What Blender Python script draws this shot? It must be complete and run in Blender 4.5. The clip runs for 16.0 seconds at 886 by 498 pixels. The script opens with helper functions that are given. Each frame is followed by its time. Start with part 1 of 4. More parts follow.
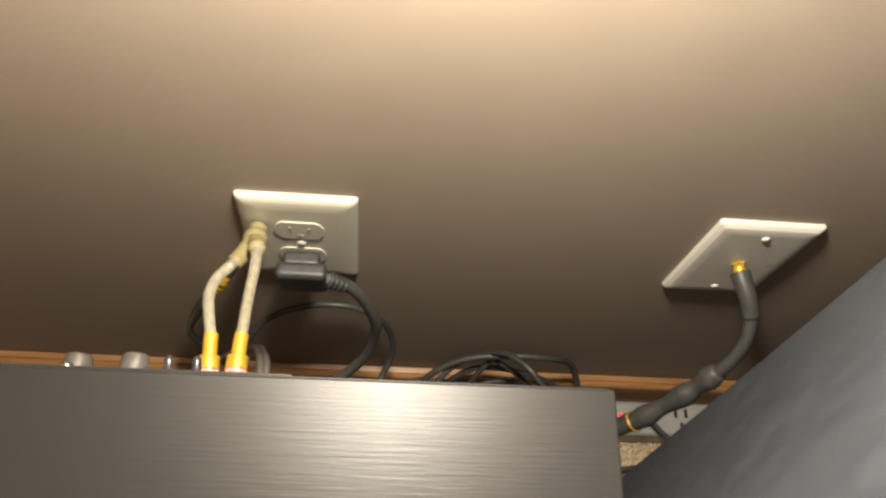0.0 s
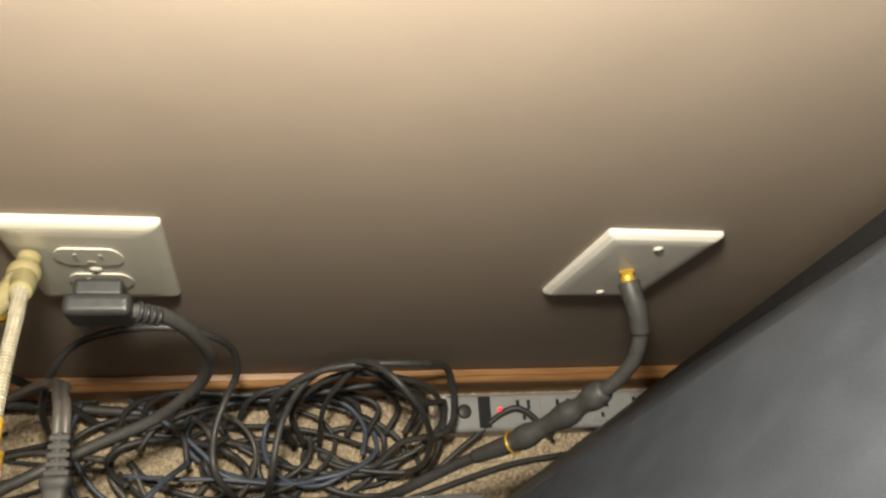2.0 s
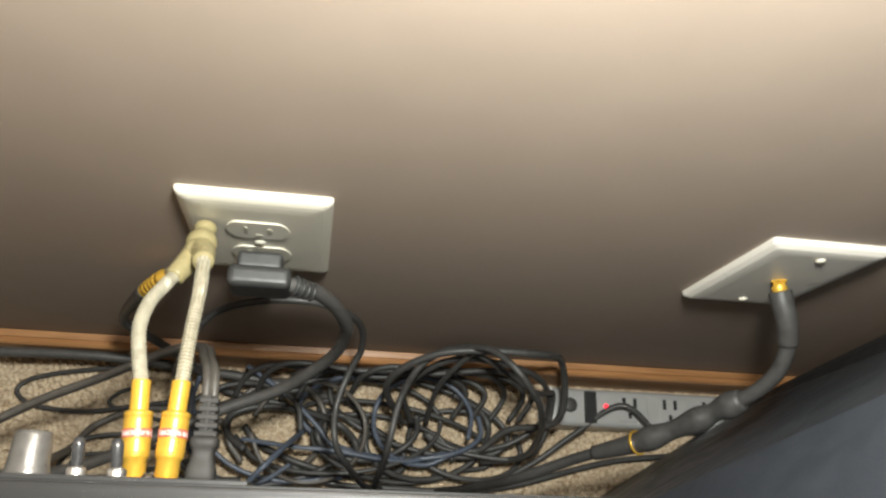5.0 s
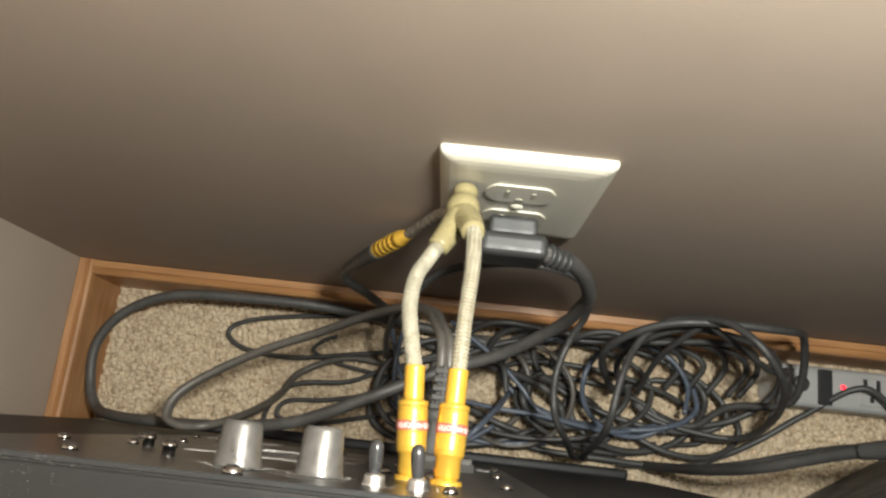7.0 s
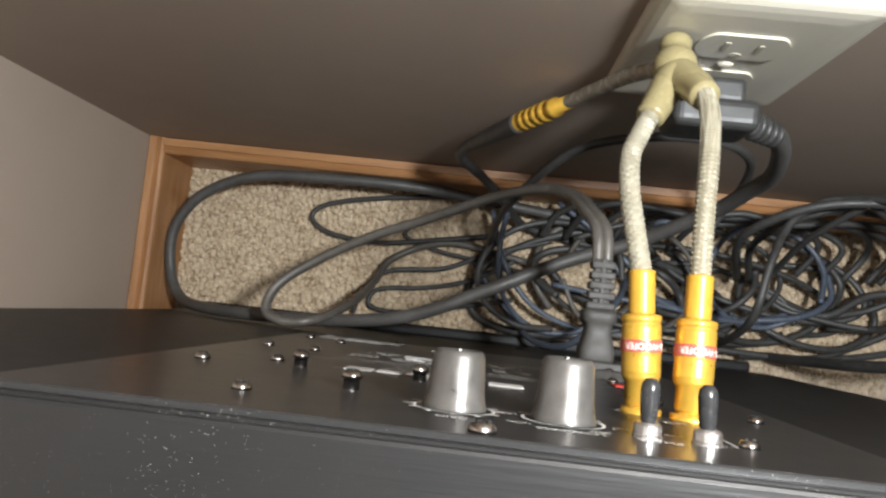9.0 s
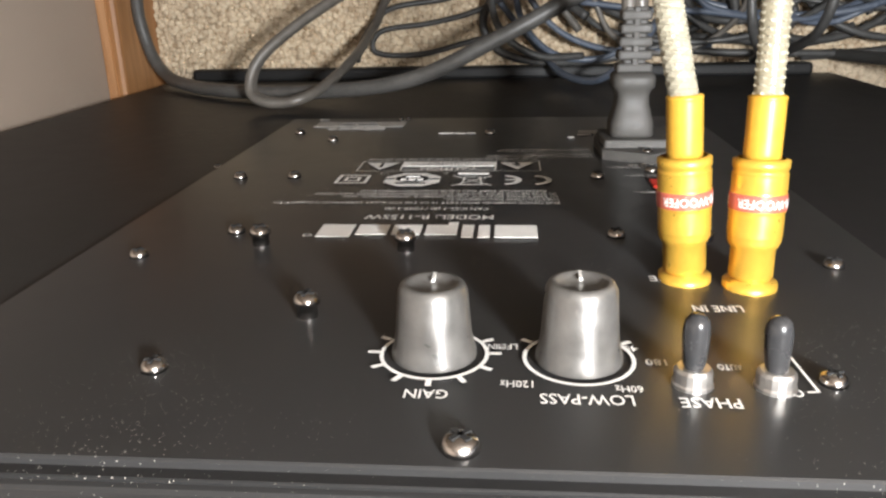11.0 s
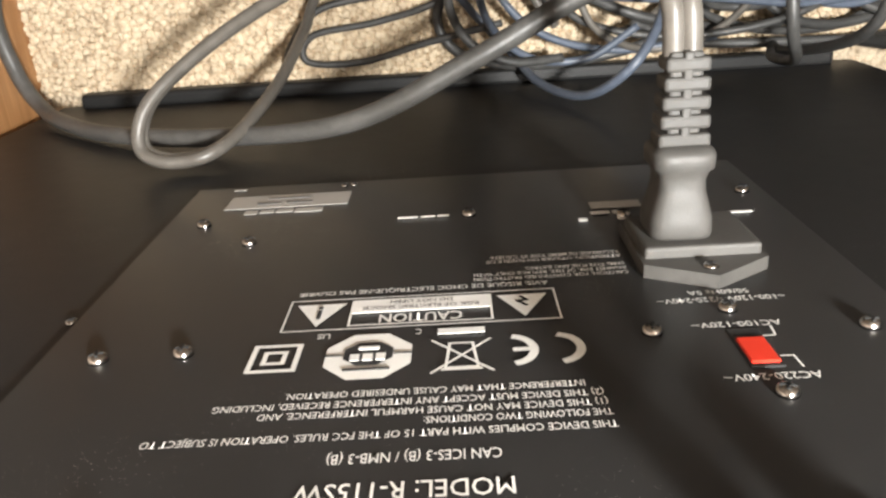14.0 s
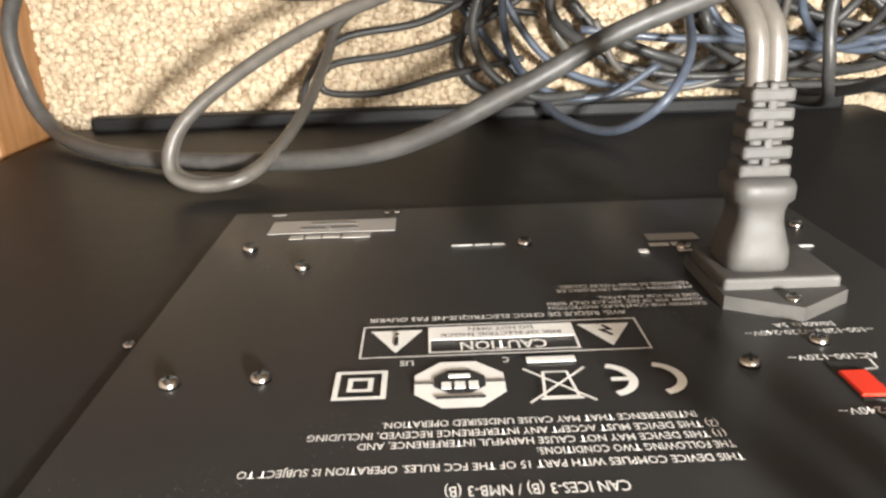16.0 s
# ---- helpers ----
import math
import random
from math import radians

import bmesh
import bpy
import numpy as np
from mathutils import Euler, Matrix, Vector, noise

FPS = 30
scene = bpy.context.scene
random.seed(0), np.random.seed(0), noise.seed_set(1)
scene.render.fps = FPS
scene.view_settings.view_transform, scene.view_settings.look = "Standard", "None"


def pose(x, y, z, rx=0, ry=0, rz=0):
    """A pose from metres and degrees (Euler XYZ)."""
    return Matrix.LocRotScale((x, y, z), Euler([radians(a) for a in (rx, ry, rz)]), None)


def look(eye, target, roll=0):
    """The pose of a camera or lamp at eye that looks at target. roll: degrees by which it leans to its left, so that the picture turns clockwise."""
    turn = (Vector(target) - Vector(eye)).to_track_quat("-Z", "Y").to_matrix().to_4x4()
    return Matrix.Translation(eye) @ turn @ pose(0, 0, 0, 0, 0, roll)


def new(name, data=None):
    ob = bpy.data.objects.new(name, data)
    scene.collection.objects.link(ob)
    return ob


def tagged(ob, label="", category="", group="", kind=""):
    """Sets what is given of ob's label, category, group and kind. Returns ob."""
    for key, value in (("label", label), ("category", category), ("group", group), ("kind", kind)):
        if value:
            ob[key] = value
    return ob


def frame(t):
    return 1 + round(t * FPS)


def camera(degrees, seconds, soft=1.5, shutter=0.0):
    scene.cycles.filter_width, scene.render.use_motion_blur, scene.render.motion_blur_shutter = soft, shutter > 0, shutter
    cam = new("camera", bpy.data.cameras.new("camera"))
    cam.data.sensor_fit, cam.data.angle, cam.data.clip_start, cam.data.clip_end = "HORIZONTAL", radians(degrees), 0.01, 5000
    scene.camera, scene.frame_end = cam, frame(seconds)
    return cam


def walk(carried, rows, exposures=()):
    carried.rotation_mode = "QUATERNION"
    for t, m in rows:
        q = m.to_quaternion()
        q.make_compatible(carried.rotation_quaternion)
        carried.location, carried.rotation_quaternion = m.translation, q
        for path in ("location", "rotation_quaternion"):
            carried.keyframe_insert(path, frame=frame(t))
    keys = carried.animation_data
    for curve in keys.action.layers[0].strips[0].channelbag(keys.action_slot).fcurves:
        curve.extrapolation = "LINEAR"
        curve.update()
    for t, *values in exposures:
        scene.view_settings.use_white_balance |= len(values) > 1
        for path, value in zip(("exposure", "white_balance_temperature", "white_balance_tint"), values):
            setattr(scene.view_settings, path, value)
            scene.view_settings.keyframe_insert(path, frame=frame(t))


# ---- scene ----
EXPOSURES = [(0.0, 0.05, 7300, 9), (3.2, 0.22, 6500, 5), (5.5, 0.25, 6100, 5), (7.5, 0.36, 6200, 5), (8.6, 0.52, 6100, 6), (9.0, 0.25, 5750, 8), (10.2, 0.35, 5800, 10), (12.3, 1.25, 5800, 9), (14.0, 1.6, 6050, 9), (16.0, 1.75, 6100, 9)]
cam = camera(60.18, 16.0, soft=2.5)
PATH = [
    (0, pose(0.0947, -0.2415, 0.8789, 25.14, -5.72, 0.78)),
    (0.5, pose(0.1050, -0.2025, 0.8593, 22.58, -7.14, -1.38)),
    (1, pose(0.1103, -0.1654, 0.8380, 22.95, -11.97, -3.88)),
    (1.5, pose(0.1210, -0.1608, 0.8222, 22.22, -12.79, -3.52)),
    (2, pose(0.1278, -0.1584, 0.8145, 21.39, -13.06, -4.00)),
    (2.5, pose(0.1294, -0.1554, 0.8114, 21.12, -13.07, -4.38)),
    (3, pose(0.1298, -0.1514, 0.8101, 20.84, -13.05, -4.34)),
    (3.2, pose(0.1290, -0.1509, 0.8095, 20.74, -13.02, -4.22)),
    (5.3, pose(0.0671, -0.1536, 0.8050, 18.49, -7.38, 3.58)),
    (5.5, pose(0.0588, -0.1561, 0.7960, 18.09, -5.41, 5.05)),
    (6, pose(0.0344, -0.1536, 0.7914, 16.35, -1.27, 7.29)),
    (6.5, pose(0.0324, -0.1406, 0.7730, 15.65, -0.08, 7.19)),
    (7, pose(0.0155, -0.1257, 0.7563, 13.89, 0.06, 6.34)),
    (7.5, pose(-0.0116, -0.1105, 0.7259, 12.08, -0.07, 6.02)),
    (8, pose(-0.0309, -0.0992, 0.6994, 10.62, -0.29, 6.31)),
    (8.5, pose(-0.0408, -0.1046, 0.6817, 9.98, -0.81, 7.64)),
    (9, pose(-0.0499, -0.1168, 0.6883, 4.56, 2.50, 6.27)),
    (9.5, pose(-0.0334, -0.1063, 0.6453, -5.59, 3.23, 6.41)),
    (9.8, pose(-0.0351, -0.1007, 0.6383, -11.54, 3.38, 4.39)),
    (10, pose(-0.0377, -0.0880, 0.6396, -13.35, 4.32, 2.90)),
    (10.2, pose(-0.0378, -0.0832, 0.6385, -14.66, 5.21, 1.64)),
    (12.3, pose(-0.0518, -0.0568, 0.5628, -23.93, 3.52, -2.70)),
    (12.5, pose(-0.0546, -0.0543, 0.5499, -24.23, 2.97, -2.81)),
    (13, pose(-0.0546, -0.0529, 0.5216, -24.04, 1.36, -3.00)),
    (13.5, pose(-0.0559, -0.0517, 0.5129, -23.38, 0.72, -3.29)),
    (14, pose(-0.0501, -0.0499, 0.5050, -22.74, 0.29, -3.55)),
    (14.5, pose(-0.0482, -0.0483, 0.5055, -22.15, -0.02, -3.79)),
    (15, pose(-0.0848, -0.0456, 0.5032, -21.32, 0.20, -3.65)),
    (15.5, pose(-0.0850, -0.0534, 0.4944, -20.05, -1.09, -2.00)),
    (16, pose(-0.0795, -0.0542, 0.5003, -19.85, -1.38, -1.64)),
]
walk(cam, PATH, EXPOSURES)

# ---- world and light ----
world = bpy.data.worlds.new("room_dark")
scene.world = world
world.use_nodes = True
world.node_tree.nodes["Background"].inputs[0].default_value = (0.55, 0.62, 0.75, 1)
world.node_tree.nodes["Background"].inputs[1].default_value = 0.02

torch_data = bpy.data.lights.new("torch", "POINT")
torch_data.energy, torch_data.color = 18.0, (1.0, 0.945, 0.86)
torch_data.shadow_soft_size = 0.026
torch = new("torch", torch_data)
torch.location = (0.110, -0.055, 0.84)


# ---- materials ----
def node_material(name):
    m = bpy.data.materials.new(name)
    m.use_nodes = True
    return m, m.node_tree.nodes, m.node_tree.links, m.node_tree.nodes["Principled BSDF"]


def surface(name, color, rough=0.5, metal=0.0, scale=60.0, amount=0.15, bump=0.0, bump_scale=None, spec=0.5, rough_var=0.1, coords="Object"):
    """A plain surface with two scales of variation in colour and gloss, and fine relief."""
    m, n, l, b = node_material(name)
    tc = n.new("ShaderNodeTexCoord")
    big, small = n.new("ShaderNodeTexNoise"), n.new("ShaderNodeTexNoise")
    big.inputs["Scale"].default_value, small.inputs["Scale"].default_value = scale / 8, scale
    small.inputs["Detail"].default_value = 6
    mix = n.new("ShaderNodeMath")
    mix.operation = "ADD"
    ramp = n.new("ShaderNodeMapRange")
    ramp.inputs[1].default_value, ramp.inputs[2].default_value = 0.6, 1.4
    ramp.inputs[3].default_value, ramp.inputs[4].default_value = 1 - amount, 1 + amount
    vm = n.new("ShaderNodeVectorMath")
    vm.operation = "SCALE"
    vm.inputs[0].default_value = color
    rr = n.new("ShaderNodeMapRange")
    rr.inputs[1].default_value, rr.inputs[2].default_value = 0.3, 0.7
    rr.inputs[3].default_value, rr.inputs[4].default_value = max(0.02, rough - rough_var), min(1, rough + rough_var)
    for t in (big, small):
        l.new(tc.outputs[coords], t.inputs["Vector"])
    l.new(big.outputs[0], mix.inputs[0]), l.new(small.outputs[0], mix.inputs[1])
    l.new(mix.outputs[0], ramp.inputs[0]), l.new(ramp.outputs[0], vm.inputs["Scale"])
    l.new(vm.outputs[0], b.inputs["Base Color"])
    l.new(small.outputs[0], rr.inputs[0]), l.new(rr.outputs[0], b.inputs["Roughness"])
    b.inputs["Metallic"].default_value = metal
    b.inputs["Specular IOR Level"].default_value = spec
    if bump:
        fine = n.new("ShaderNodeTexNoise")
        fine.inputs["Scale"].default_value = bump_scale or scale * 4
        fine.inputs["Detail"].default_value = 4
        bp = n.new("ShaderNodeBump")
        bp.inputs["Strength"].default_value, bp.inputs["Distance"].default_value = 1.0, bump
        l.new(tc.outputs[coords], fine.inputs["Vector"])
        l.new(fine.outputs[0], bp.inputs["Height"]), l.new(bp.outputs[0], b.inputs["Normal"])
    return m


def speckled(name, color, fleck, rough, cover, fleck_scale, metal=0.0, bump=0.0, spec=0.5, flat=(1, 1, 1)):
    """A dark coat with pale dust specks on it."""
    m = surface(name, color, rough, metal, 90, 0.07, bump, 900, spec, 0.012)
    n, l = m.node_tree.nodes, m.node_tree.links
    b = n["Principled BSDF"]
    tc = n.new("ShaderNodeTexCoord")
    mp = n.new("ShaderNodeMapping")
    mp.inputs["Scale"].default_value = flat
    vor = n.new("ShaderNodeTexVoronoi")
    vor.inputs["Scale"].default_value = fleck_scale
    nz = n.new("ShaderNodeTexNoise")
    nz.inputs["Scale"].default_value = 14
    lt = n.new("ShaderNodeMath")
    lt.operation = "LESS_THAN"
    size = n.new("ShaderNodeMapRange")
    size.inputs[1].default_value, size.inputs[2].default_value = 0.45, 0.75
    size.inputs[3].default_value, size.inputs[4].default_value = 0.0, cover
    mx = n.new("ShaderNodeMix")
    mx.data_type = "RGBA"
    old = b.inputs["Base Color"].links[0].from_socket
    l.new(tc.outputs["Object"], mp.inputs[0]), l.new(mp.outputs[0], vor.inputs["Vector"])
    l.new(tc.outputs["Object"], nz.inputs["Vector"]), l.new(nz.outputs[0], size.inputs[0])
    l.new(vor.outputs["Distance"], lt.inputs[0]), l.new(size.outputs[0], lt.inputs[1])
    l.new(lt.outputs[0], mx.inputs["Factor"]), l.new(old, mx.inputs["A"])
    mx.inputs["B"].default_value = (*fleck, 1)
    l.new(mx.outputs["Result"], b.inputs["Base Color"])
    return m


def wood(name, dark, light, along):
    m, n, l, b = node_material(name)
    tc, mp = n.new("ShaderNodeTexCoord"), n.new("ShaderNodeMapping")
    mp.inputs["Scale"].default_value = along
    nz = n.new("ShaderNodeTexNoise")
    nz.inputs["Scale"].default_value, nz.inputs["Detail"].default_value, nz.inputs["Distortion"].default_value = 14, 8, 0.6
    ramp = n.new("ShaderNodeValToRGB")
    ramp.color_ramp.elements[0].position, ramp.color_ramp.elements[1].position = 0.3, 0.7
    ramp.color_ramp.elements[0].color, ramp.color_ramp.elements[1].color = (*dark, 1), (*light, 1)
    bp = n.new("ShaderNodeBump")
    bp.inputs["Distance"].default_value, bp.inputs["Strength"].default_value = 0.0004, 0.6
    l.new(tc.outputs["Object"], mp.inputs[0]), l.new(mp.outputs[0], nz.inputs["Vector"])
    l.new(nz.outputs[0], ramp.inputs[0]), l.new(ramp.outputs[0], b.inputs["Base Color"])
    l.new(nz.outputs[0], bp.inputs["Height"]), l.new(bp.outputs[0], b.inputs["Normal"])
    b.inputs["Roughness"].default_value = 0.42
    return m


def carpet_material():
    m, n, l, b = node_material("carpet_pile")
    tc = n.new("ShaderNodeTexCoord")
    vor, nz = n.new("ShaderNodeTexVoronoi"), n.new("ShaderNodeTexNoise")
    vor.inputs["Scale"].default_value, nz.inputs["Scale"].default_value, nz.inputs["Detail"].default_value = 260, 120, 5
    ramp = n.new("ShaderNodeValToRGB")
    e = ramp.color_ramp.elements
    e[0].position, e[0].color = 0.30, (0.38, 0.29, 0.19, 1)
    e[1].position, e[1].color = 0.62, (0.64, 0.53, 0.38, 1)
    mid = e.new(0.43)
    mid.color = (0.56, 0.45, 0.32, 1)
    l.new(tc.outputs["Object"], vor.inputs["Vector"]), l.new(tc.outputs["Object"], nz.inputs["Vector"])
    l.new(nz.outputs[0], ramp.inputs[0]), l.new(ramp.outputs[0], b.inputs["Base Color"])
    bp = n.new("ShaderNodeBump")
    bp.inputs["Distance"].default_value = 0.004
    l.new(vor.outputs["Distance"], bp.inputs["Height"]), l.new(bp.outputs[0], b.inputs["Normal"])
    b.inputs["Roughness"].default_value = 0.95
    b.inputs["Specular IOR Level"].default_value = 0.1
    return m


def grained(m, depth):
    """Adds a wood-grain emboss that runs along x."""
    n, l = m.node_tree.nodes, m.node_tree.links
    tc, mp, nz, bp = n.new("ShaderNodeTexCoord"), n.new("ShaderNodeMapping"), n.new("ShaderNodeTexNoise"), n.new("ShaderNodeBump")
    mp.inputs["Scale"].default_value = (18, 420, 420)
    nz.inputs["Scale"].default_value, nz.inputs["Detail"].default_value = 1.6, 5
    bp.inputs["Strength"].default_value, bp.inputs["Distance"].default_value = 0.8, depth
    l.new(tc.outputs["Object"], mp.inputs[0]), l.new(mp.outputs[0], nz.inputs["Vector"])
    l.new(nz.outputs[0], bp.inputs["Height"]), l.new(bp.outputs[0], n["Principled BSDF"].inputs["Normal"])
    return m


def tuft_material():
    """Carpet yarn: every tuft has a tone of its own, with finer mottling."""
    m, n, l, b = node_material("carpet_tufts")
    geo, tc, nz = n.new("ShaderNodeNewGeometry"), n.new("ShaderNodeTexCoord"), n.new("ShaderNodeTexNoise")
    nz.inputs["Scale"].default_value, nz.inputs["Detail"].default_value = 55, 3
    mix = n.new("ShaderNodeMath")
    mix.operation = "MULTIPLY_ADD"
    mix.inputs[1].default_value = 0.62
    ramp = n.new("ShaderNodeValToRGB")
    e = ramp.color_ramp.elements
    e[0].position, e[0].color = 0.24, (0.36, 0.27, 0.17, 1)
    e[1].position, e[1].color = 0.90, (0.68, 0.57, 0.41, 1)
    for at, tone in ((0.34, (0.51, 0.40, 0.275, 1)), (0.55, (0.60, 0.49, 0.345, 1))):
        e.new(at).color = tone
    off = n.new("ShaderNodeMath")
    off.operation, off.inputs[1].default_value = "MULTIPLY", 0.62
    l.new(tc.outputs["Object"], nz.inputs["Vector"]), l.new(nz.outputs[0], off.inputs[0])
    l.new(geo.outputs["Random Per Island"], mix.inputs[0]), l.new(off.outputs[0], mix.inputs[2])
    l.new(mix.outputs[0], ramp.inputs[0]), l.new(ramp.outputs[0], b.inputs["Base Color"])
    b.inputs["Roughness"].default_value, b.inputs["Specular IOR Level"].default_value = 0.95, 0.1
    return m


WALL_PAINT = surface("brown_wall_paint", (0.40, 0.325, 0.26), 0.62, scale=25, amount=0.04, bump=0.00004, bump_scale=500, spec=0.25)
CARPET = carpet_material()
TUFTS = tuft_material()
PLUG_BLACK = surface("black_plug_rubber", (0.040, 0.040, 0.039), 0.42, scale=160, amount=0.25, bump=0.00006, bump_scale=1500)
OAK_X = wood("oak_trim_x", (0.30, 0.14, 0.05), (0.46, 0.24, 0.10), (1, 12, 12))
OAK_Y = wood("oak_trim_y", (0.30, 0.14, 0.05), (0.46, 0.24, 0.10), (12, 1, 12))
SUB_VINYL = grained(speckled("black_vinyl", (0.016, 0.016, 0.016), (0.30, 0.28, 0.25), 0.40, 0.13, 1000, spec=0.34), 0.00013)
PANEL_BLACK = speckled("black_panel_paint", (0.016, 0.016, 0.016), (0.30, 0.28, 0.25), 0.46, 0.20, 1000, bump=0.00004, spec=0.22)
AMP_BLACK = speckled("black_amp_plate", (0.025, 0.025, 0.025), (0.32, 0.30, 0.27), 0.30, 0.18, 1000, spec=0.38)
PLATE_WHITE = surface("white_plastic", (0.68, 0.645, 0.54), 0.35, scale=30, amount=0.03)
PLATE_GREY = surface("white_wallplate_plastic", (0.72, 0.69, 0.62), 0.35, scale=30, amount=0.03)
BLACK_RUBBER = surface("black_rubber", (0.050, 0.049, 0.047), 0.45, scale=200, amount=0.3, bump=0.00008, bump_scale=1500)
GREY_RUBBER = surface("dark_grey_plug", (0.060, 0.057, 0.052), 0.6, scale=160, amount=0.3, bump=0.00008, bump_scale=1500)
DUSTY_CORD = surface("dusty_black_cord", (0.078, 0.075, 0.070), 0.48, scale=240, amount=0.3, bump=0.00005, bump_scale=1500)
CORD_GREY = surface("smoky_cord", (0.105, 0.095, 0.082), 0.40, scale=200, amount=0.25)
CORD_BLUE = surface("blue_grey_cord", (0.085, 0.102, 0.135), 0.4, scale=200, amount=0.25)
GOLD = surface("gold_plating", (0.64, 0.385, 0.05), 0.36, metal=0.5, scale=300, amount=0.12)
GOLD_SLEEVE = surface("yellow_gold_sleeve", (0.56, 0.325, 0.035), 0.38, metal=0.25, scale=400, amount=0.1)
JOINT_PLASTIC = surface("cloudy_yellow_plastic", (0.27, 0.23, 0.115), 0.30, scale=80, amount=0.1)
BRAID_BASE = surface("silver_braid", (0.34, 0.315, 0.24), 0.42, metal=0.12, scale=300, amount=0.2)
RED_BAND = surface("red_band", (0.40, 0.09, 0.06), 0.4, scale=100, amount=0.1)
LABEL_GREY = surface("silver_label", (0.40, 0.385, 0.36), 0.4, scale=200, amount=0.1)
DIM_PRINT = surface("worn_grey_print", (0.13, 0.125, 0.12), 0.6, scale=300, amount=0.2)
INK = surface("white_ink", (0.72, 0.71, 0.68), 0.6, scale=300, amount=0.06)
CHROME = surface("dark_chrome", (0.42, 0.40, 0.38), 0.18, metal=1.0, scale=300, amount=0.2)
STEEL = surface("brushed_steel", (0.60, 0.58, 0.55), 0.42, metal=1.0, scale=200, amount=0.1)
KNOB = surface("dusty_black_knob", (0.125, 0.12, 0.112), 0.36, metal=0.5, scale=260, amount=0.3, bump=0.00004, bump_scale=1500)
STRIP_GREY = surface("silver_grey_plastic", (0.36, 0.36, 0.35), 0.4, scale=60, amount=0.08)
CABINET_DARK = surface("dark_cabinet_board", (0.034, 0.040, 0.050), 0.5, scale=50, amount=0.15, bump=0.0002, bump_scale=500)
CABINET_EDGE = surface("dark_edge_strip", (0.010, 0.011, 0.013), 0.55, scale=50, amount=0.15)
# Outlet slots: the light reaching into them is put into this pale colour.
PALE_SLOT = surface("lit_slot_tone", (0.46, 0.43, 0.34), 0.6, scale=50, amount=0.1)
DARK_SLOT = surface("dark_slot", (0.012, 0.012, 0.012), 0.7, scale=50, amount=0.1)
RED_PLASTIC = surface("red_switch", (0.62, 0.035, 0.015), 0.4, scale=60, amount=0.06)


# ---- mesh helpers ----
def part(name, bm, material, parent=None, label="", smooth=False):
    me = bpy.data.meshes.new(name)
    bm.to_mesh(me)
    bm.free()
    if smooth:
        me.shade_smooth()
    me.materials.append(material)
    ob = new(name, me)
    ob.parent = parent
    return tagged(ob, label)


def thing(name, label, category, at=(0, 0, 0), group="", kind=""):
    ob = new(name)
    ob.empty_display_size = 0.01
    ob.location = at
    return tagged(ob, label, category, group, kind)


def box(x0, x1, y0, y1, z0, z1, bevel=0.0, segments=2, bm=None):
    made = bmesh.new()
    bmesh.ops.create_cube(made, size=1, matrix=Matrix.LocRotScale(((x0 + x1) / 2, (y0 + y1) / 2, (z0 + z1) / 2), None, (x1 - x0, y1 - y0, z1 - z0)))
    if bevel:
        bmesh.ops.bevel(made, geom=made.edges[:], offset=bevel, segments=segments, profile=0.5, affect="EDGES")
    return merge(bm, made)


def merge(bm, made):
    if bm is None:
        return made
    me = bpy.data.meshes.new("tmp")
    made.to_mesh(me)
    made.free()
    bm.from_mesh(me)
    bpy.data.meshes.remove(me)
    return bm


def lathe(profile, m=Matrix(), segments=24, bm=None):
    """Turns (radius, height) pairs round local z, then lays the result by m."""
    made = bmesh.new()
    rings = []
    for r, h in profile:
        if r < 1e-6:
            rings.append([made.verts.new((0, 0, h))])
        else:
            rings.append([made.verts.new((r * math.cos(2 * math.pi * k / segments), r * math.sin(2 * math.pi * k / segments), h)) for k in range(segments)])
    for a, b in zip(rings, rings[1:]):
        for k in range(segments):
            j = (k + 1) % segments
            if len(a) == 1 and len(b) > 1:
                made.faces.new((a[0], b[k], b[j]))
            elif len(b) == 1 and len(a) > 1:
                made.faces.new((a[k], b[0], a[j]))
            elif len(a) > 1:
                made.faces.new((a[k], b[k], b[j], a[j]))
    bmesh.ops.recalc_face_normals(made, faces=made.faces[:])
    made.transform(m)
    return merge(bm, made)


def spline(points, steps=10):
    p = [Vector(q) for q in points]
    p = [2 * p[0] - p[1]] + p + [2 * p[-1] - p[-2]]
    out = []
    for a, b, c, d in zip(p, p[1:], p[2:], p[3:]):
        for k in range(steps):
            t = k / steps
            out.append(0.5 * (2 * b + (c - a) * t + (2 * a - 5 * b + 4 * c - d) * t * t + (3 * b - a - 3 * c + d) * t ** 3))
    return out + [p[-2]]


def tube(points, radius, sides=10, steps=10, bm=None, grooves=None, flat=1.0):
    """A round cord through the points; grooves(k) scales the radius of ring k."""
    way = spline(points, steps)
    made = bmesh.new()
    up, rings = Vector((0.1, 0.2, 1)).normalized(), []
    for k, q in enumerate(way):
        t = (way[min(k + 1, len(way) - 1)] - way[max(k - 1, 0)]).normalized()
        side = t.cross(up)
        side = side.normalized() if side.length > 1e-4 else Vector((1, 0, 0))
        up = side.cross(t).normalized()
        r = radius * (grooves(k) if grooves else 1)
        rings.append([made.verts.new(q + r * (math.cos(a) * side + flat * math.sin(a) * up)) for a in (2 * math.pi * j / sides for j in range(sides))])
    for a, b in zip(rings, rings[1:]):
        for j in range(sides):
            i = (j + 1) % sides
            made.faces.new((a[j], a[i], b[i], b[j]))
    made.faces.new(rings[0][::-1])
    made.faces.new(rings[-1])
    bmesh.ops.recalc_face_normals(made, faces=made.faces[:])
    return merge(bm, made)


